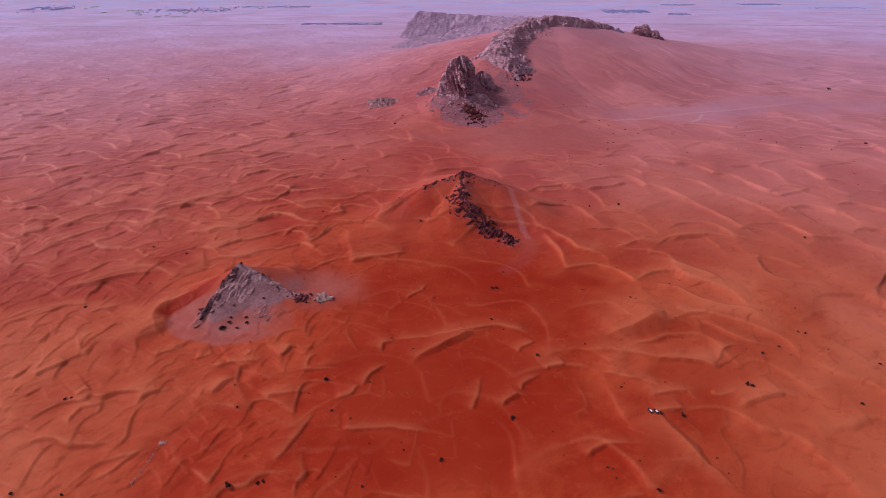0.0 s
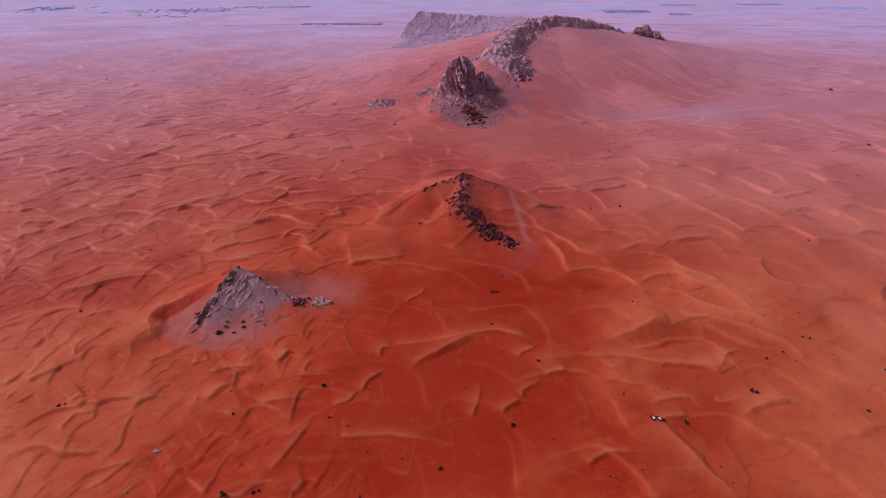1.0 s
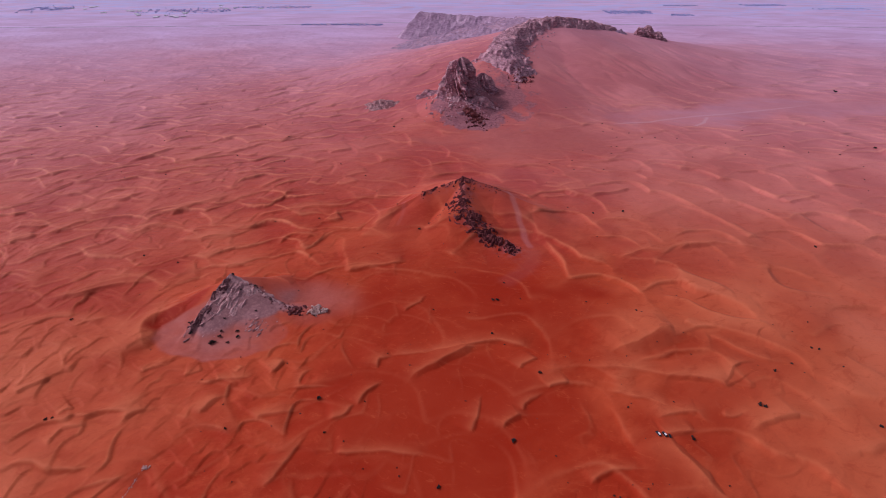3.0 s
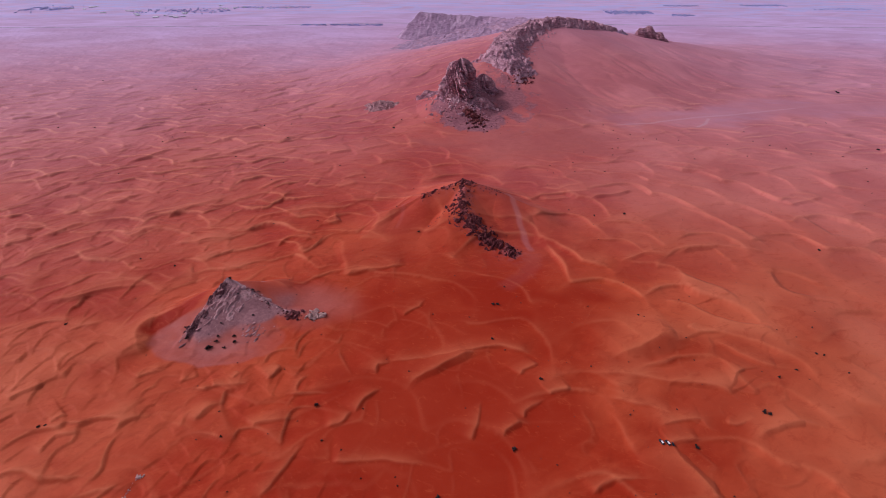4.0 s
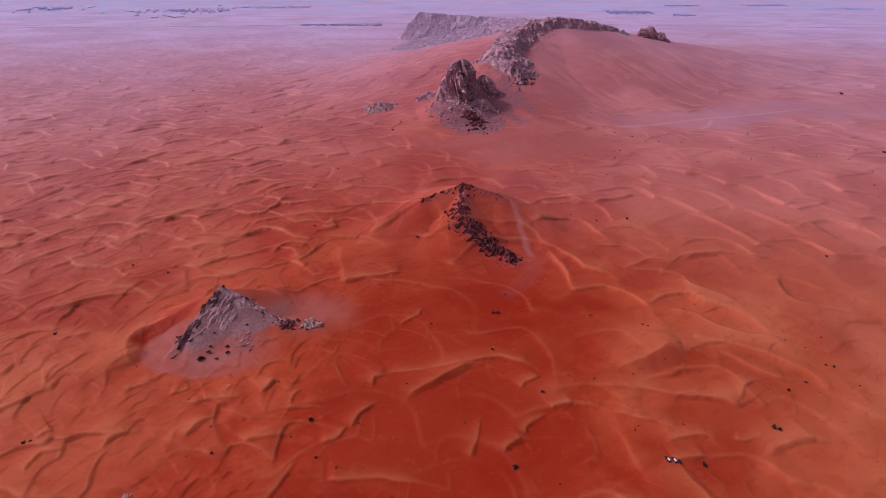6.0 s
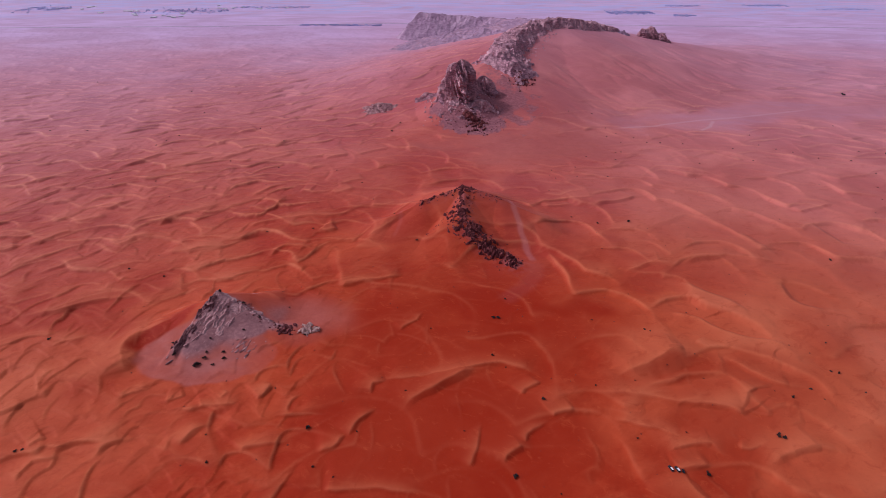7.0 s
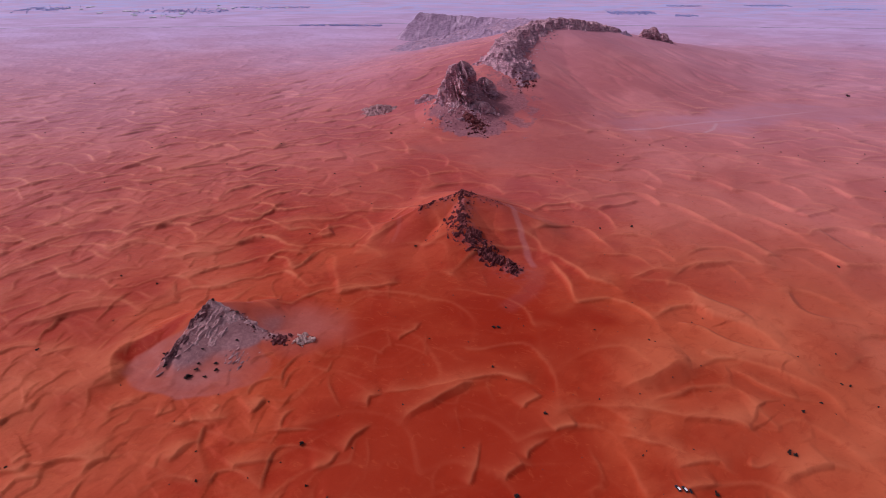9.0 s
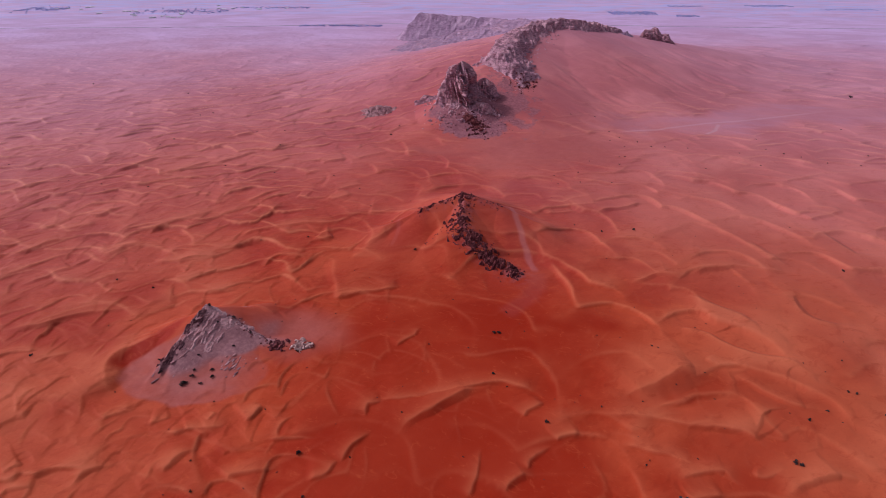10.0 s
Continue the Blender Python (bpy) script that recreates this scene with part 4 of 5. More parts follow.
def build_crag():
    rnd = random.Random(7)
    o = (28, 975, 30)
    ob = thing("rock_crag", *o, "brown bedded limestone crag standing over a scree cone", "rock")
    part("bedrock", bedrock(-75, 860, 150, 1060, 0.95, crag_rock, CRAG_ROCK, o, 0.8), ob)
    part("tower", rock_tower(30, 990, 16, 34, 44, 84, 173, CRAG_ROCK, o, 2.9, 0.05), ob, label="pale-topped bedded rock tower")
    part("shoulder", rock_tower(76, 1012, 14, 32, 26, 56, 181, CRAG_ROCK, o, 1.8), ob)
    part("buttress", rock_tower(62, 948, 10, 30, 20, 34, 191, CRAG_ROCK, o, 1.5, 0.2, 0.5), ob)
    part("buttress", rock_tower(0, 968, 14, 22, 18, 30, 196, CRAG_ROCK, o, 1.6), ob)
    part("tooth", rock_tower(-26, 1002, 18, 22, 13, 24, 201, CRAG_ROCK, o, 1.7), ob)
    part("bedrock", bedrock(25, 865, 90, 945, 1.0, crag_foot, DARK_ROCK, o, 0.5), ob, label="dark varnished beds")
    top = surface_of(crag_rock)
    darks = [stone_mesh(s + 80, 0.8, 1.0, DARK_ROCK) for s in range(5)]
    browns = [stone_mesh(s + 90, 0.8, 1.0, CRAG_ROCK) for s in range(5)]
    strew(ob, "boulder", darks, [(rnd.gauss(59, 9), rnd.gauss(898, 14)) for _ in range(110)], rnd, 2.2, 7.0, top)
    strew(ob, "boulder", browns, [(rnd.gauss(35, 34), rnd.gauss(925, 20)) for _ in range(90)], rnd, 1.5, 4.5, top)
    strew(ob, "boulder", darks, [(rnd.gauss(88, 18), rnd.gauss(935, 34)) for _ in range(90)], rnd, 0.8, 2.6, top)
    strew(ob, "boulder", darks, [(rnd.gauss(12, 20), rnd.gauss(915, 16)) for _ in range(45)], rnd, 1.0, 3.6, top)
    strew(ob, "boulder", browns, [(rnd.gauss(-22, 14), rnd.gauss(990, 15)) for _ in range(60)], rnd, 1.5, 4.5, top)


# The long ridge and the mesa behind it.
MESA = [(-112, 1985, 4, 1.2, 1.3), (-98, 1965, 58, 1.2, 1.2), (-84, 1940, 87, 0.9, 1.1), (31, 1900, 83, 0.3, 0.95), (145, 1850, 80, 0.2, 0.80),
        (215, 1660, 100, 0.5, 0.25), (262, 1500, 117, 0.5, 0.5), (289, 1436, 119, 0.5, 0.75)]
SPUR = [(150, 1066, 52, 0.8, 0.7), (136, 1120, 80, 0.75, 0.65), (124, 1160, 94, 0.62, 0.7), (160, 1285, 108, 0.6, 0.85), (210, 1372, 120, 0.55, 0.8), (289, 1432, 126, 0.5, 0.9),
        (392, 1482, 110, 0.5, 0.9), (470, 1538, 87, 0.6, 0.9)]


def mesa_rock(x, y):
    """The long table mountain: a cliff band over a slope of rubble, cut by gullies."""
    chunk = blocks((x + 0.3 * y) / 30, y / 26, 85)
    gullies = np.abs(fractal(x / 60, y / 60, 82, 4, 0.5))
    z = spread(x + 14 * fractal(x / 70, y / 70, 81, 3), y, MESA)
    z = z + 2 - 11 * gullies * smooth(z, -10, 60) + 2 * (chunk - 0.5) + 2 * fractal(x / 14, y / 14, 83, 3, 0.6)
    return 0.85 * z + 0.15 * ledges(z, 26, 0.5) - 2.0


def spur_rock(x, y):
    """The bare rock that climbs from the crag and runs along the top of the great dune."""
    chunk = blocks((x + 0.3 * y) / 22, y / 18, 88) + 0.6 * blocks(x / 9, (y + 0.3 * x) / 8, 87)
    cracks = np.abs(fractal(x / 30, y / 38, 86, 5, 0.6))
    z = spread(x + 18 * fractal(x / 34, y / 34, 84, 4, 0.55), y + 18 * fractal(x / 34, y / 34, 89, 4, 0.55), SPUR, 11)
    z = z + 1.5 - 8 * cracks + 1.4 * (chunk - 0.8) + 0.9 * fractal(x / 7, y / 7, 80, 3, 0.6)
    return 0.7 * z + 0.3 * ledges(z + 0.1 * x, 7, 0.4) - 0.03 * x - 0.6


def build_ridge():
    rnd = random.Random(9)
    o = (150, 1500, 60)
    ob = thing("rock_ridge", *o, "long mauve-grey limestone ridge above a great sand slope", "rock")
    part("bedrock", bedrock(-330, 1400, 330, 2150, 2.6, mesa_rock, HAZY_ROCK, o, 1.5), ob)
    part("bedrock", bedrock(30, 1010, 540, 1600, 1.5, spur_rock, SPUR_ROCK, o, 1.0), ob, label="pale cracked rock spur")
    top = surface_of(spur_rock)
    browns = [stone_mesh(s + 110, 0.8, 1.0, SPUR_ROCK) for s in range(5)]
    darks = [stone_mesh(s + 115, 0.8, 1.0, DARK_ROCK) for s in range(4)]
    strew(ob, "boulder", browns, [(rnd.gauss(140, 26), rnd.gauss(1062, 26)) for _ in range(70)], rnd, 1.4, 4.0, top)
    strew(ob, "boulder", darks, [(rnd.gauss(158, 14), rnd.gauss(1066, 16)) for _ in range(70)], rnd, 2.0, 6.5, top)
    strew(ob, "boulder", browns, [(rnd.gauss(110, 24), rnd.gauss(1150, 60)) for _ in range(50)], rnd, 1.4, 4.0, top)
    strew(ob, "boulder", browns, [(178 + 90 * t + rnd.gauss(0, 9), 1180 + 190 * t + rnd.gauss(0, 9)) for t in [rnd.random() for _ in range(60)]], rnd, 1.6, 5.0, top)


def small_rock(name, label, cx, cy, rx, ry, high, material, seed, res, lift=0.0):
    """A low broken outcrop: two or three teeth over the sand."""
    base = ground_z(cx, cy)

    def height(x, y):
        turn = fractal(x / rx * 1.6, y / ry * 1.6, seed, 4, 0.6)
        r = np.hypot((x - cx) / rx, (y - cy) / ry) + 0.45 * turn
        return land(x, y)[0] + lift + high * (1 - r) * 1.2 + high * (0.3 - 0.9) * np.abs(fractal(x / rx * 3, y / ry * 3, seed + 1, 4, 0.6))

    o = (cx, cy, base)
    ob = thing(name, *o, label, "rock")
    part("bedrock", bedrock(cx - 2 * rx, cy - 2 * ry, cx + 2 * rx, cy + 2 * ry, res, height, material, o, 0.5), ob)
    rnd = random.Random(seed)
    stones = [stone_mesh(seed * 7 + s, 0.7, 1.0, material) for s in range(3)]
    strew(ob, "boulder", stones, [(rnd.gauss(cx, rx * 0.6), rnd.gauss(cy, ry * 0.6)) for _ in range(18)], rnd, high * 0.1, high * 0.3, surface_of(height))


def build_chalk_ledge():
    """A thin line of pale stones where a chalk bed breaks through the sand."""
    rnd = random.Random(15)
    o = (-188, 200, ground_z(-188, 200))
    ob = thing("chalk_ledge", *o, "thin line of pale broken chalk stones in red sand", "rock")
    pale = [slab_mesh(s + 60, 0.55, WHITE_ROCK) for s in range(4)]
    top = surface_of(lambda x, y: x * 0 - 50)
    line = [(-186 - 3.0 * t + rnd.gauss(0, 0.5), 214 - 28 * t + rnd.gauss(0, 0.5)) for t in [rnd.random() for _ in range(34)]]
    strew(ob, "white_stone", pale, line, rnd, 0.35, 1.0, top, 30)
    strew(ob, "white_stone", pale, [(rnd.gauss(-185.5, 1.4), rnd.gauss(216, 1.2)) for _ in range(16)], rnd, 0.5, 1.5, top, 30)


def build_teeth():
    """Blocks of bare rock at the far end of the sand ridge."""
    o = (568, 1525, ground_z(568, 1525))
    ob = thing("rock_outcrop", *o, "mauve rock teeth on the far end of the sand ridge", "rock")
    for k, (x, y, rx, ry, high) in enumerate(((544, 1520, 17, 14, 25), (568, 1528, 21, 16, 33), (594, 1520, 17, 14, 24), (612, 1512, 11, 9, 13))):
        part("tooth", rock_tower(x, y, ground_z(x, y) - 4, rx, ry, high, 211 + 10 * k, SPUR_ROCK, o, 2.2), ob)


build_near_outcrop()
build_middle_outcrop()
build_crag()
build_ridge()
small_rock("rock_outcrop", "low grey-white rock outcrop half buried in red sand", -122, 1000, 30, 22, 8, GREY_ROCK, 121, 1.2, 1.4)
build_teeth()
build_chalk_ledge()
small_rock("rock_outcrop", "small dark rock on the crest of the sand ridge", 488, 1508, 14, 10, 8, HAZY_ROCK, 139, 2.0, 2)


# ---- shrubs ----
def shrub_master(seed, leaves=150):
    """A low desert bush about two metres across: bent stems and many small leaf clumps in uneven lobes."""
    rnd = random.Random(seed)
    ob = thing("desert_shrub", 0, 0, -60, "dark dusty desert shrub on red sand", "shrub", "shrubs on the dunes")
    stems, crown = bmesh.new(), bmesh.new()
    lobes = [Vector((rnd.gauss(0, 0.30), rnd.gauss(0, 0.30), rnd.uniform(0.40, 0.85))) for _ in range(8)]
    for lobe in lobes:
        bend = lobe * 0.5 + Vector((rnd.gauss(0, 0.06), rnd.gauss(0, 0.06), -0.06))
        for a, b, r0, r1 in ((Vector((0, 0, -0.1)), bend, 0.05, 0.035), (bend, lobe, 0.035, 0.012)):
            turn = (b - a).to_track_quat("Z", "Y").to_matrix().to_4x4()
            bmesh.ops.create_cone(stems, cap_ends=True, segments=5, radius1=r0, radius2=r1, depth=(b - a).length, matrix=Matrix.Translation((a + b) / 2) @ turn)
    for _ in range(leaves):
        lobe = rnd.choice(lobes)
        way = Vector((rnd.gauss(0, 1), rnd.gauss(0, 1), rnd.gauss(0, 0.8))).normalized()
        at = lobe + way * rnd.uniform(0.10, 0.40)
        at.z = max(at.z, 0.05)
        s = rnd.uniform(0.12, 0.24)
        turn = Euler([rnd.uniform(0, 6.3) for _ in range(3)]).to_matrix()
        corners = [crown.verts.new(at + turn @ Vector(c) * s) for c in ((-1, -0.6, 0), (0.2, -0.9, 0.3), (1, 0.1, 0), (0, 0.9, 0.25))]
        crown.faces.new(corners)
    part("stems", stems, ob, material=WOOD)
    part("foliage", crown, ob, material=LEAF)
    return ob


MASTERS = [shrub_master(s, 190 + 30 * s) for s in range(4)]
random.seed(11)


def plant(spots):
    """Bushes at (x, y, width), each on the sand or rock below it."""
    xs, ys = np.array([p[0] for p in spots], float), np.array([p[1] for p in spots], float)
    for (x, y, wide), z in zip(spots, np.maximum(land(xs, ys)[0], near_rock(xs, ys))):
        m = pose(x, y, z - 0.05, 0, 0, random.uniform(0, 360)) @ Matrix.Diagonal((wide / 2, wide / 2 * random.uniform(0.85, 1.15), wide / 2 * random.uniform(0.8, 1.1), 1))
        copy_thing(random.choice(MASTERS), m).scale = m.to_scale()


NEAR_SHRUBS = [(-88, 272, 3.2), (48, 236, 3.4), (-1, 203, 3.0), (-130, 185, 4.0), (-113, 187, 2.6), (-110, 188, 2.4), (47, 389, 3.4), (51, 389, 3.6), (42, 341, 2.4), (75, 296, 3.0),
               (116, 310, 1.8), (167, 238, 3.4), (256, 300, 2.6), (274, 308, 2.2), (311, 304, 1.8), (299, 325, 2.4), (304, 323, 2.4), (299, 248, 3.0), (403, 484, 3.4), (-272, 252, 2.2),
               (-268, 253, 2.0), (-322, 359, 2.6), (129, 181, 3.0), (-49, 185, 1.8), (-78, 242, 2.0), (-145, 244, 2.0), (-258, 180, 2.2), (-227, 179, 2.2), (60, 417, 2.2), (173, 372, 2.0)]
RIGHT_SHRUBS = [(132, 264, 1.6), (-272, 452, 2.4), (-313, 464, 2.4), (315, 356, 1.8), (341, 288, 2.2), (132, 386, 1.6), (869, 1152, 8.0), (183, 563, 3.2), (220, 567, 4.0), (156, 580, 2.4),
                (-26, 515, 3.0)]
TALUS_SHRUBS = [(-169, 389, 2.6), (-208.9, 338.8, 2.8), (-188.5, 329.4, 3.6), (-187, 330.5, 2.4), (226, 266, 2.6), (228.5, 264, 2.2), (-184.4, 336.6, 2.8), (-184.6, 342.2, 1.8), (-172, 343.8, 2.2), (-169.7, 337, 2.6), (-175.9, 330.5, 2.2), (-186, 355, 1.6),
                (-162.4, 364.9, 2.0), (-179, 381.7, 1.6), (-215, 351, 1.8), (-153, 379, 1.6), (-188, 392.5, 2.6), (-112, 364, 1.8), (-104, 373, 2.4)]
FAR_SHRUBS = [(-812, 1252, 4.3), (-685, 898, 3.4), (-620, 898, 3.4), (-458, 847, 3.3), (-463, 824, 3.3), (-640, 760, 3.1), (-462, 1011, 3.7), (-559, 1177, 4.1), (-444, 1027, 3.7), (-463, 692, 2.9),
              (-395, 684, 2.9), (-450, 877, 3.4), (-320, 761, 3.1), (-241, 740, 3.1), (-152, 722, 3.6), (-109, 677, 2.9), (-87, 624, 2.8), (-147, 549, 3.2), (-198, 543, 2.6), (-87, 890, 6.0),
              (-75, 922, 3.5), (-322, 912, 3.5), (-274, 915, 3.5), (-260, 839, 3.3), (-55, 567, 2.7), (158, 721, 3.0), (159, 696, 3.0), (194, 732, 3.0), (231, 965, 3.6), (276, 969, 3.6)]
FARTHER_SHRUBS = [(286, 907, 3.5), (278, 870, 3.4), (297, 882, 3.4), (320, 861, 3.3), (293, 841, 3.3), (271, 795, 3.2), (280, 795, 3.2), (262, 763, 3.1), (233, 700, 3.0), (221, 777, 3.2),
                  (190, 700, 3.0), (336, 841, 3.3), (358, 841, 3.3), (394, 838, 3.3), (383, 749, 3.1), (532, 812, 3.2), (472, 766, 3.1), (549, 796, 3.2), (577, 776, 3.1), (464, 814, 3.2),
                  (514, 830, 3.3), (523, 877, 3.4), (704, 935, 3.5), (620, 766, 3.1), (660, 807, 3.2), (696, 796, 6.5), (621, 716, 3.0), (588, 668, 2.9), (567, 631, 2.8)]
plant(NEAR_SHRUBS + RIGHT_SHRUBS + [(x, y, 1.3 * wide) for x, y, wide in TALUS_SHRUBS] + [(x, y, 0.75 * wide) for x, y, wide in FAR_SHRUBS + FARTHER_SHRUBS])
# Low tufts between the larger bushes.
tufts = [(random.uniform(-0.75, 0.95), 190 + 520 * random.random() ** 1.4, random.uniform(0.7, 1.5)) for _ in range(130)]
tufts = [(a * b, b, wide) for a, b, wide in tufts]
bare = mounds(np.array([p[0] for p in tufts]), np.array([p[1] for p in tufts]))
plant([p for p, high in zip(tufts, bare) if high < 4])
for master in MASTERS:
    for ob in (*master.children, master):
        bpy.data.objects.remove(ob)


# ---- the two cars and the trailer ----
def box(bm, sx, sy, sz, at, bevel=0.0):
    made = bmesh.ops.create_cube(bm, size=1.0, matrix=Matrix.Translation(at) @ Matrix.Diagonal((sx, sy, sz, 1)))
    if bevel:
        edges = list({e for v in made["verts"] for e in v.link_edges})
        bmesh.ops.bevel(bm, geom=edges, offset=bevel, segments=2, affect="EDGES", profile=0.5)
    return bm


WHITE_PAINT = plain_material("white_car_paint", (0.78, 0.77, 0.78), (0.84, 0.83, 0.84), 0.5, 0.25)
DARK_PAINT = plain_material("dark_car_paint", (0.02, 0.02, 0.03), (0.035, 0.035, 0.05), 0.5, 0.3)
DARK_GLASS = plain_material("tinted_glass", (0.01, 0.01, 0.015), (0.02, 0.02, 0.03), 0.5, 0.08)
RUBBER = plain_material("rubber", (0.015, 0.015, 0.016), (0.03, 0.03, 0.03), 0.1, 0.8)
STEEL = plain_material("steel", (0.4, 0.4, 0.42), (0.5, 0.5, 0.52), 0.1, 0.35, 1.0)
TAIL_RED = plain_material("red_lamp", (0.3, 0.01, 0.01), (0.4, 0.02, 0.02), 0.1, 0.3)


def build_car(x, y, heading):
    ob = thing("car", x, y, ground_z(x, y) + 0.02, "dark off-road car with a white roof parked on sand", "car", "parked cars")
    ob.rotation_euler, ob.scale = (0, 0, radians(heading)), (0.84, 0.84, 0.84)
    body = box(bmesh.new(), 1.92, 4.85, 0.72, (0, 0, 0.78), 0.12)
    part("body", body, ob, material=DARK_PAINT)
    part("hood", box(bmesh.new(), 1.70, 1.25, 0.10, (0, 1.72, 1.16), 0.04), ob, material=DARK_PAINT, label="dark hood")
    cabin = bmesh.new()
    box(cabin, 1.74, 3.20, 0.62, (0, -0.70, 1.44))
    for v in cabin.verts:
        if v.co.z > 1.5:
            v.co.x *= 0.86
            v.co.y = -0.70 + (v.co.y + 0.70) * 0.86 - 0.08
    part("cabin", cabin, ob, material=DARK_GLASS, label="dark tinted windows")
    part("roof", box(bmesh.new(), 1.50, 2.45, 0.10, (0, -0.80, 1.79), 0.04), ob, material=WHITE_PAINT, label="white roof")
    part("bumper", box(bmesh.new(), 1.90, 0.20, 0.26, (0, 2.48, 0.58), 0.05), ob, material=RUBBER)
    part("bumper", box(bmesh.new(), 1.90, 0.20, 0.26, (0, -2.48, 0.58), 0.05), ob, material=RUBBER)
    for side in (-1, 1):
        part("headlight", box(bmesh.new(), 0.36, 0.08, 0.18, (side * 0.70, 2.43, 0.92), 0.03), ob, material=STEEL)
        part("tail_light", box(bmesh.new(), 0.18, 0.08, 0.34, (side * 0.82, -2.43, 0.95), 0.03), ob, material=TAIL_RED)
        part("mirror", box(bmesh.new(), 0.20, 0.12, 0.18, (side * 1.04, 0.62, 1.25), 0.03), ob, material=DARK_PAINT)
        for along_y in (-1.42, 1.48):
            tyre = bmesh.new()
            bmesh.ops.create_cone(tyre, cap_ends=True, segments=18, radius1=0.40, radius2=0.40, depth=0.26, matrix=pose(side * 0.86, along_y, 0.40, 0, 90, 0))
            wheel = part("wheel", tyre, ob, material=RUBBER)
            rim = bmesh.new()
            bmesh.ops.create_cone(rim, cap_ends=True, segments=14, radius1=0.24, radius2=0.22, depth=0.28, matrix=pose(side * 0.87, along_y, 0.40, 0, 90, 0))
            part("rim", rim, wheel, material=STEEL)


build_car(144.6, 240.6, 20)
build_car(148.4, 240.0, 20)


def build_trailer(x, y, heading):
    ob = thing("trailer", x, y, ground_z(x, y) + 0.02, "narrow dark trailer beside the parked cars", "trailer")
    ob.rotation_euler = (0, 0, radians(heading))
    part("bed", box(bmesh.new(), 1.0, 3.0, 0.12, (0, 0, 0.55), 0.02), ob, material=DARK_PAINT)
    for side in (-1, 1):
        part("side_board", box(bmesh.new(), 0.05, 3.0, 0.5, (side * 0.5, 0, 0.86), 0.01), ob, material=DARK_PAINT)
        tyre = bmesh.new()
        bmesh.ops.create_cone(tyre, cap_ends=True, segments=14, radius1=0.30, radius2=0.30, depth=0.2, matrix=pose(side * 0.62, -0.2, 0.30, 0, 90, 0))
        part("wheel", tyre, ob, material=RUBBER)
    part("drawbar", box(bmesh.new(), 0.08, 1.3, 0.08, (0, 2.1, 0.5), 0.01), ob, material=RUBBER)


build_trailer(151.4, 238.8, 2)

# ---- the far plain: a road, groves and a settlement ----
# sand-dusted asphalt, lightened to mauve to paint in the distance haze
ROAD = plain_material("hazy_sandy_asphalt", (0.46, 0.33, 0.46), (0.56, 0.41, 0.56), 30.0)
BLOCK_WALL = plain_material("whitewashed_wall", (0.78, 0.75, 0.77), (0.86, 0.84, 0.86), 6.0)
TIN_ROOF = plain_material("pale_roof", (0.80, 0.79, 0.82), (0.88, 0.87, 0.90), 6.0, 0.5)


def build_road(name, pts, wide, label):
    xs = np.arange(pts[0][0], pts[-1][0] + 1, 25.0)
    mid = np.interp(xs, [p[0] for p in pts], [p[1] for p in pts]) + 10 * fractal(xs / 700, xs * 0, 91, 3)
    rows = []
    for off, down in ((-wide / 2 - 1.5, -1.5), (-wide / 2, 0), (0, 0.06), (wide / 2, 0), (wide / 2 + 1.5, -1.5)):
        z = np.maximum.reduce([land(xs, mid + o)[0] for o in (-wide / 2, 0.0, wide / 2)])
        rows.append(np.stack([xs, mid + off, z + 1.1 + down], 1))
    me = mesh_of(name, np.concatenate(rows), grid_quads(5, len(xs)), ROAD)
    tagged(new(name, me), label, "road", kind="structure")


build_road("road", [(-2600, 2120), (-900, 2230), (-250, 2330), (300, 2330), (900, 2270), (2600, 2140)], 9, "long dark desert road across the plain")


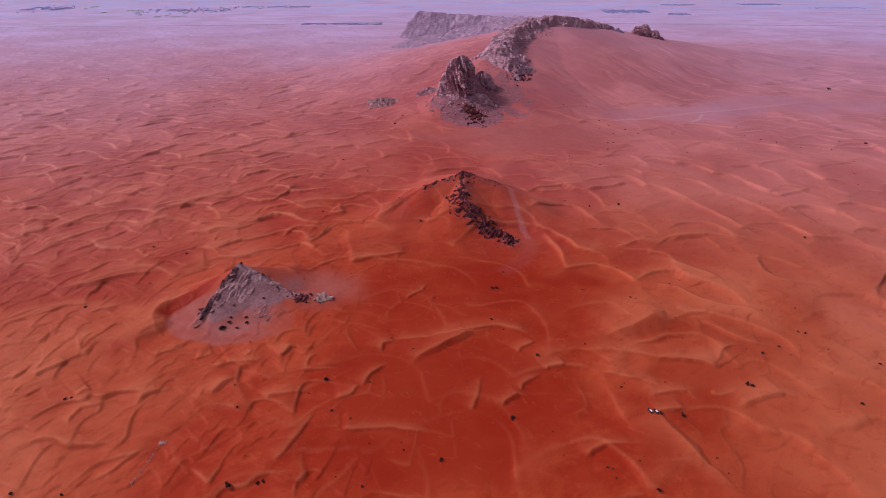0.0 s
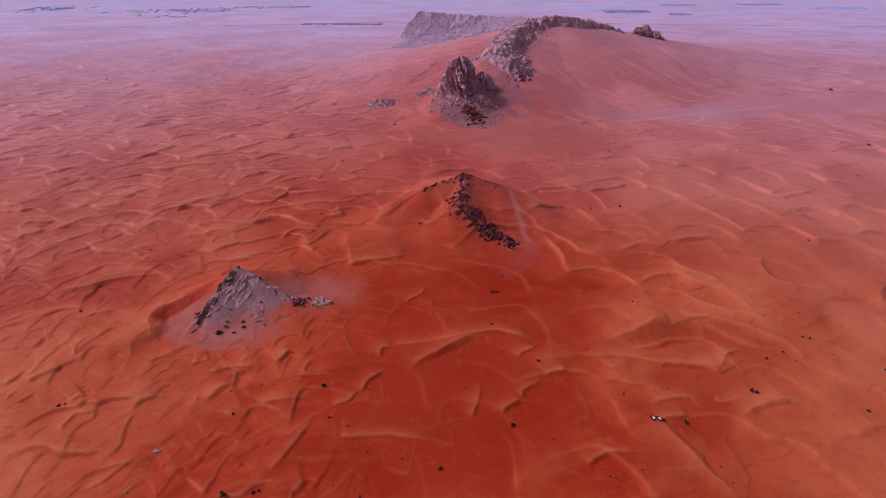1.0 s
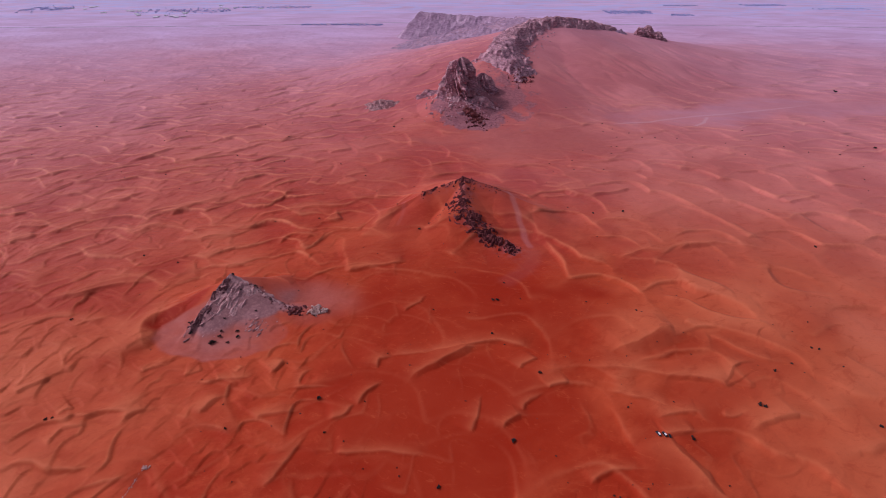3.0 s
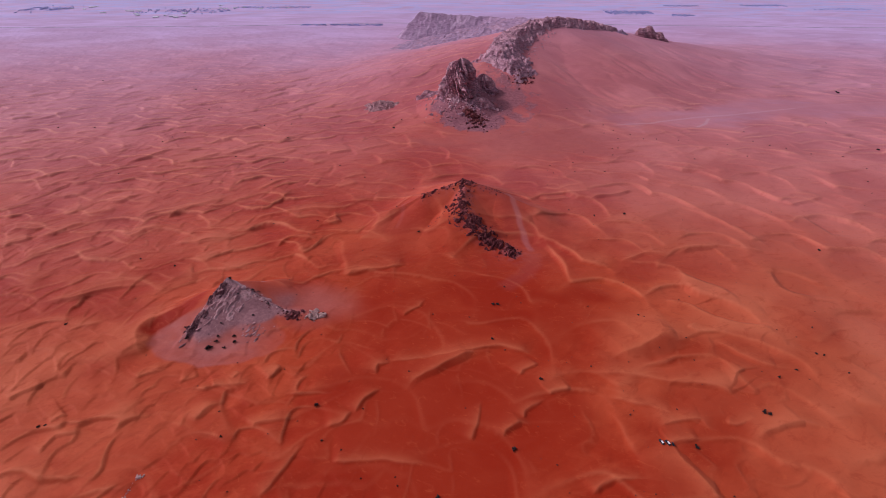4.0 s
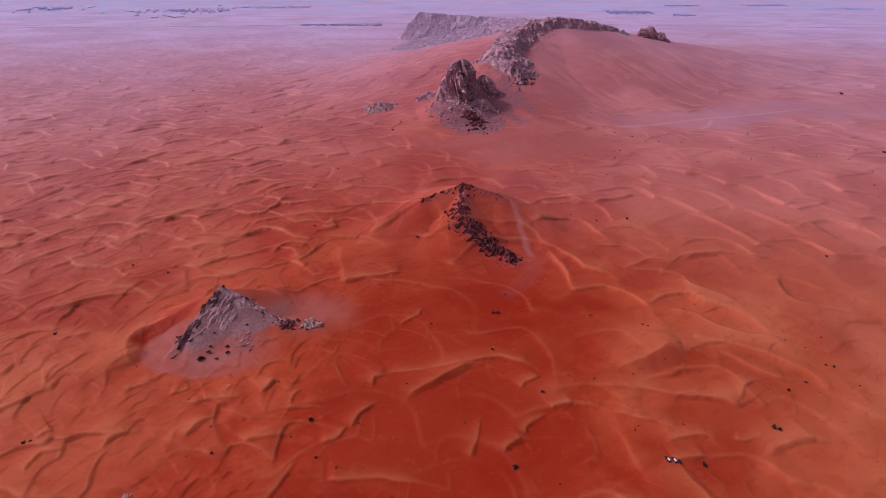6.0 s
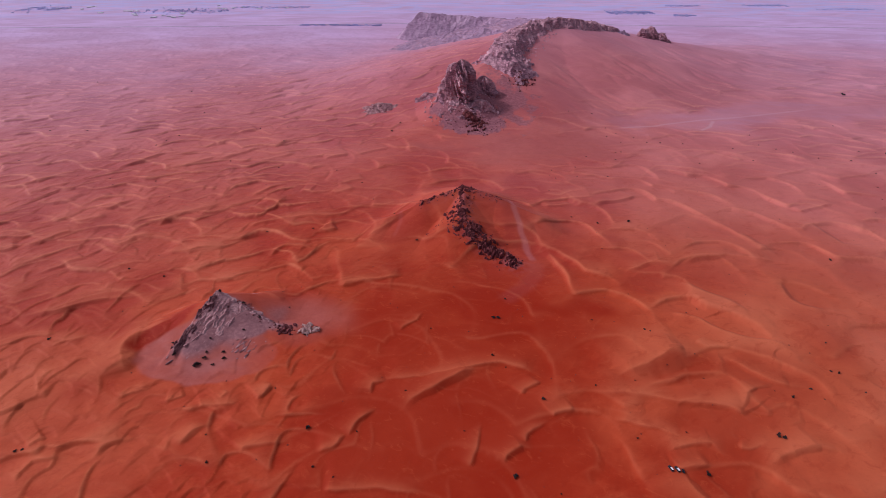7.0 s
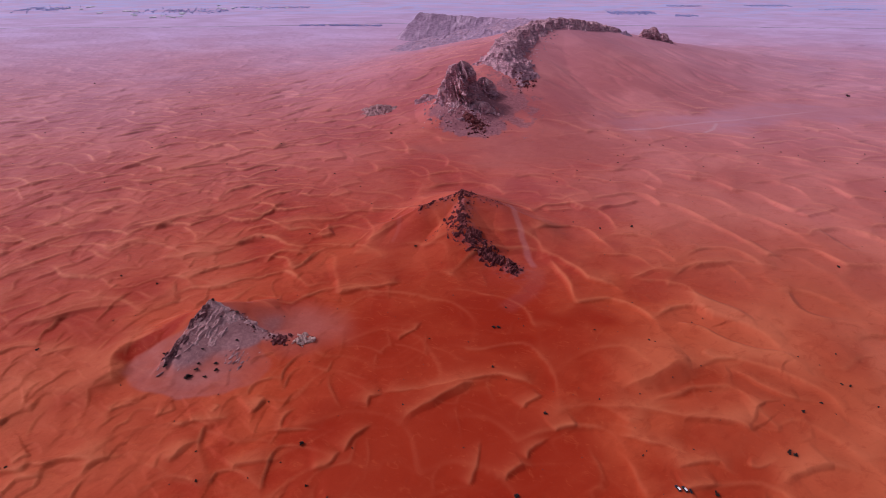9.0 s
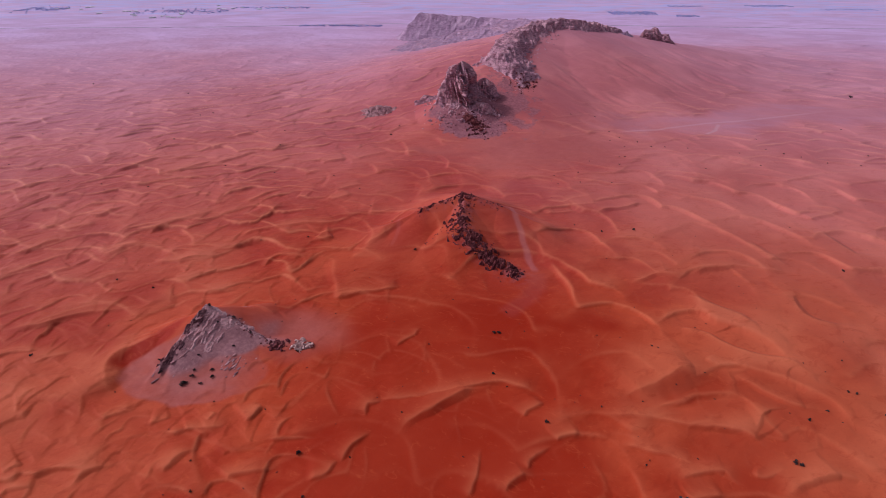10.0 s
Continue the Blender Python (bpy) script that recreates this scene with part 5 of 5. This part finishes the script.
def build_grove(x, y, wide, deep, count, seed, tall=7.0):
    """Far trees past counting: trunks and uneven leaf clumps in one mesh."""
    rnd = random.Random(seed)
    co, faces = [], []
    for _ in range(count):
        px, py = x + rnd.uniform(-wide, wide) / 2, y + rnd.gauss(0, deep / 3)
        h = tall * rnd.uniform(0.5, 1.1)
        for _ in range(9):
            a = Euler([rnd.uniform(0, 6.3) for _ in range(3)]).to_matrix()
            c = Vector((px + rnd.gauss(0, 2.2), py + rnd.gauss(0, 2.2), h * rnd.uniform(0.35, 1.0)))
            k = len(co)
            co += [c + a @ Vector(q) * 1.7 for q in ((-1, -0.7, 0), (0.8, -0.8, 0.3), (1, 0.7, 0), (-0.6, 0.9, 0.3))]
            faces.append((k, k + 1, k + 2, k + 3))
        k = len(co)
        co += [Vector((px - 0.2, py, -0.3)), Vector((px + 0.2, py, -0.3)), Vector((px + 0.1, py, h * 0.6)), Vector((px - 0.1, py, h * 0.6))]
        faces.append((k, k + 1, k + 2, k + 3))
    zs = land(np.array([c.x for c in co]), np.array([c.y for c in co]))[0]
    me = mesh_of("grove", np.array([(c.x, c.y, c.z + z) for c, z in zip(co, zs)]), np.array(faces), HAZY_LEAF, False)
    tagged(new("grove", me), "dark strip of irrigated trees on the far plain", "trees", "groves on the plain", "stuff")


SHADED_PANE = plain_material("shaded_pane", (0.30, 0.30, 0.36), (0.38, 0.38, 0.44), 2.0, 0.3)
GREY_DOOR = plain_material("grey_door", (0.42, 0.38, 0.38), (0.50, 0.46, 0.46), 2.0, 0.5)


def build_house(x, y, wide, deep, tall, turn):
    ob = thing("house", x, y, ground_z(x, y) - 0.2, "low whitewashed desert building on the far plain", "building", "far settlement")
    ob.rotation_euler = (0, 0, radians(turn))
    part("wall", box(bmesh.new(), wide, deep, tall, (0, 0, tall / 2)), ob, material=BLOCK_WALL)
    part("roof", box(bmesh.new(), wide + 0.6, deep + 0.6, 0.4, (0, 0, tall + 0.2)), ob, material=TIN_ROOF)
    part("door", box(bmesh.new(), 1.1, 0.1, 2.1, (0, -deep / 2 - 0.04, 1.05)), ob, material=GREY_DOOR)
    for k in (-1, 1):
        part("window", box(bmesh.new(), 1.6, 0.1, 1.2, (k * wide * 0.3, -deep / 2 - 0.04, 1.8)), ob, material=SHADED_PANE)


GROVES = [(905, 2730, 215, 60, 260, 1), (1120, 2610, 110, 30, 60, 2), (1750, 3080, 230, 40, 150, 3), (1290, 3050, 180, 24, 60, 4), (2380, 2560, 160, 60, 120, 5),
          (-2030, 2860, 220, 110, 110, 6), (-1280, 2760, 420, 100, 120, 7), (-900, 2950, 380, 60, 80, 8), (-420, 2260, 330, 14, 110, 9), (2050, 2900, 300, 26, 60, 10)]
for x, y, wide, deep, count, seed in GROVES:
    build_grove(x, y, wide, deep * 1.6, count, seed, 4.6)
random.seed(21)
for k in range(26):
    cx, cy = random.choice(((-1950, 2900), (-1330, 2560), (-1000, 2920), (-1150, 2930), (-1600, 2700)))
    build_house(cx + random.gauss(0, 110), cy + random.gauss(0, 50), random.uniform(10, 26), random.uniform(10, 20), random.uniform(3.0, 4.2), random.uniform(-20, 20))
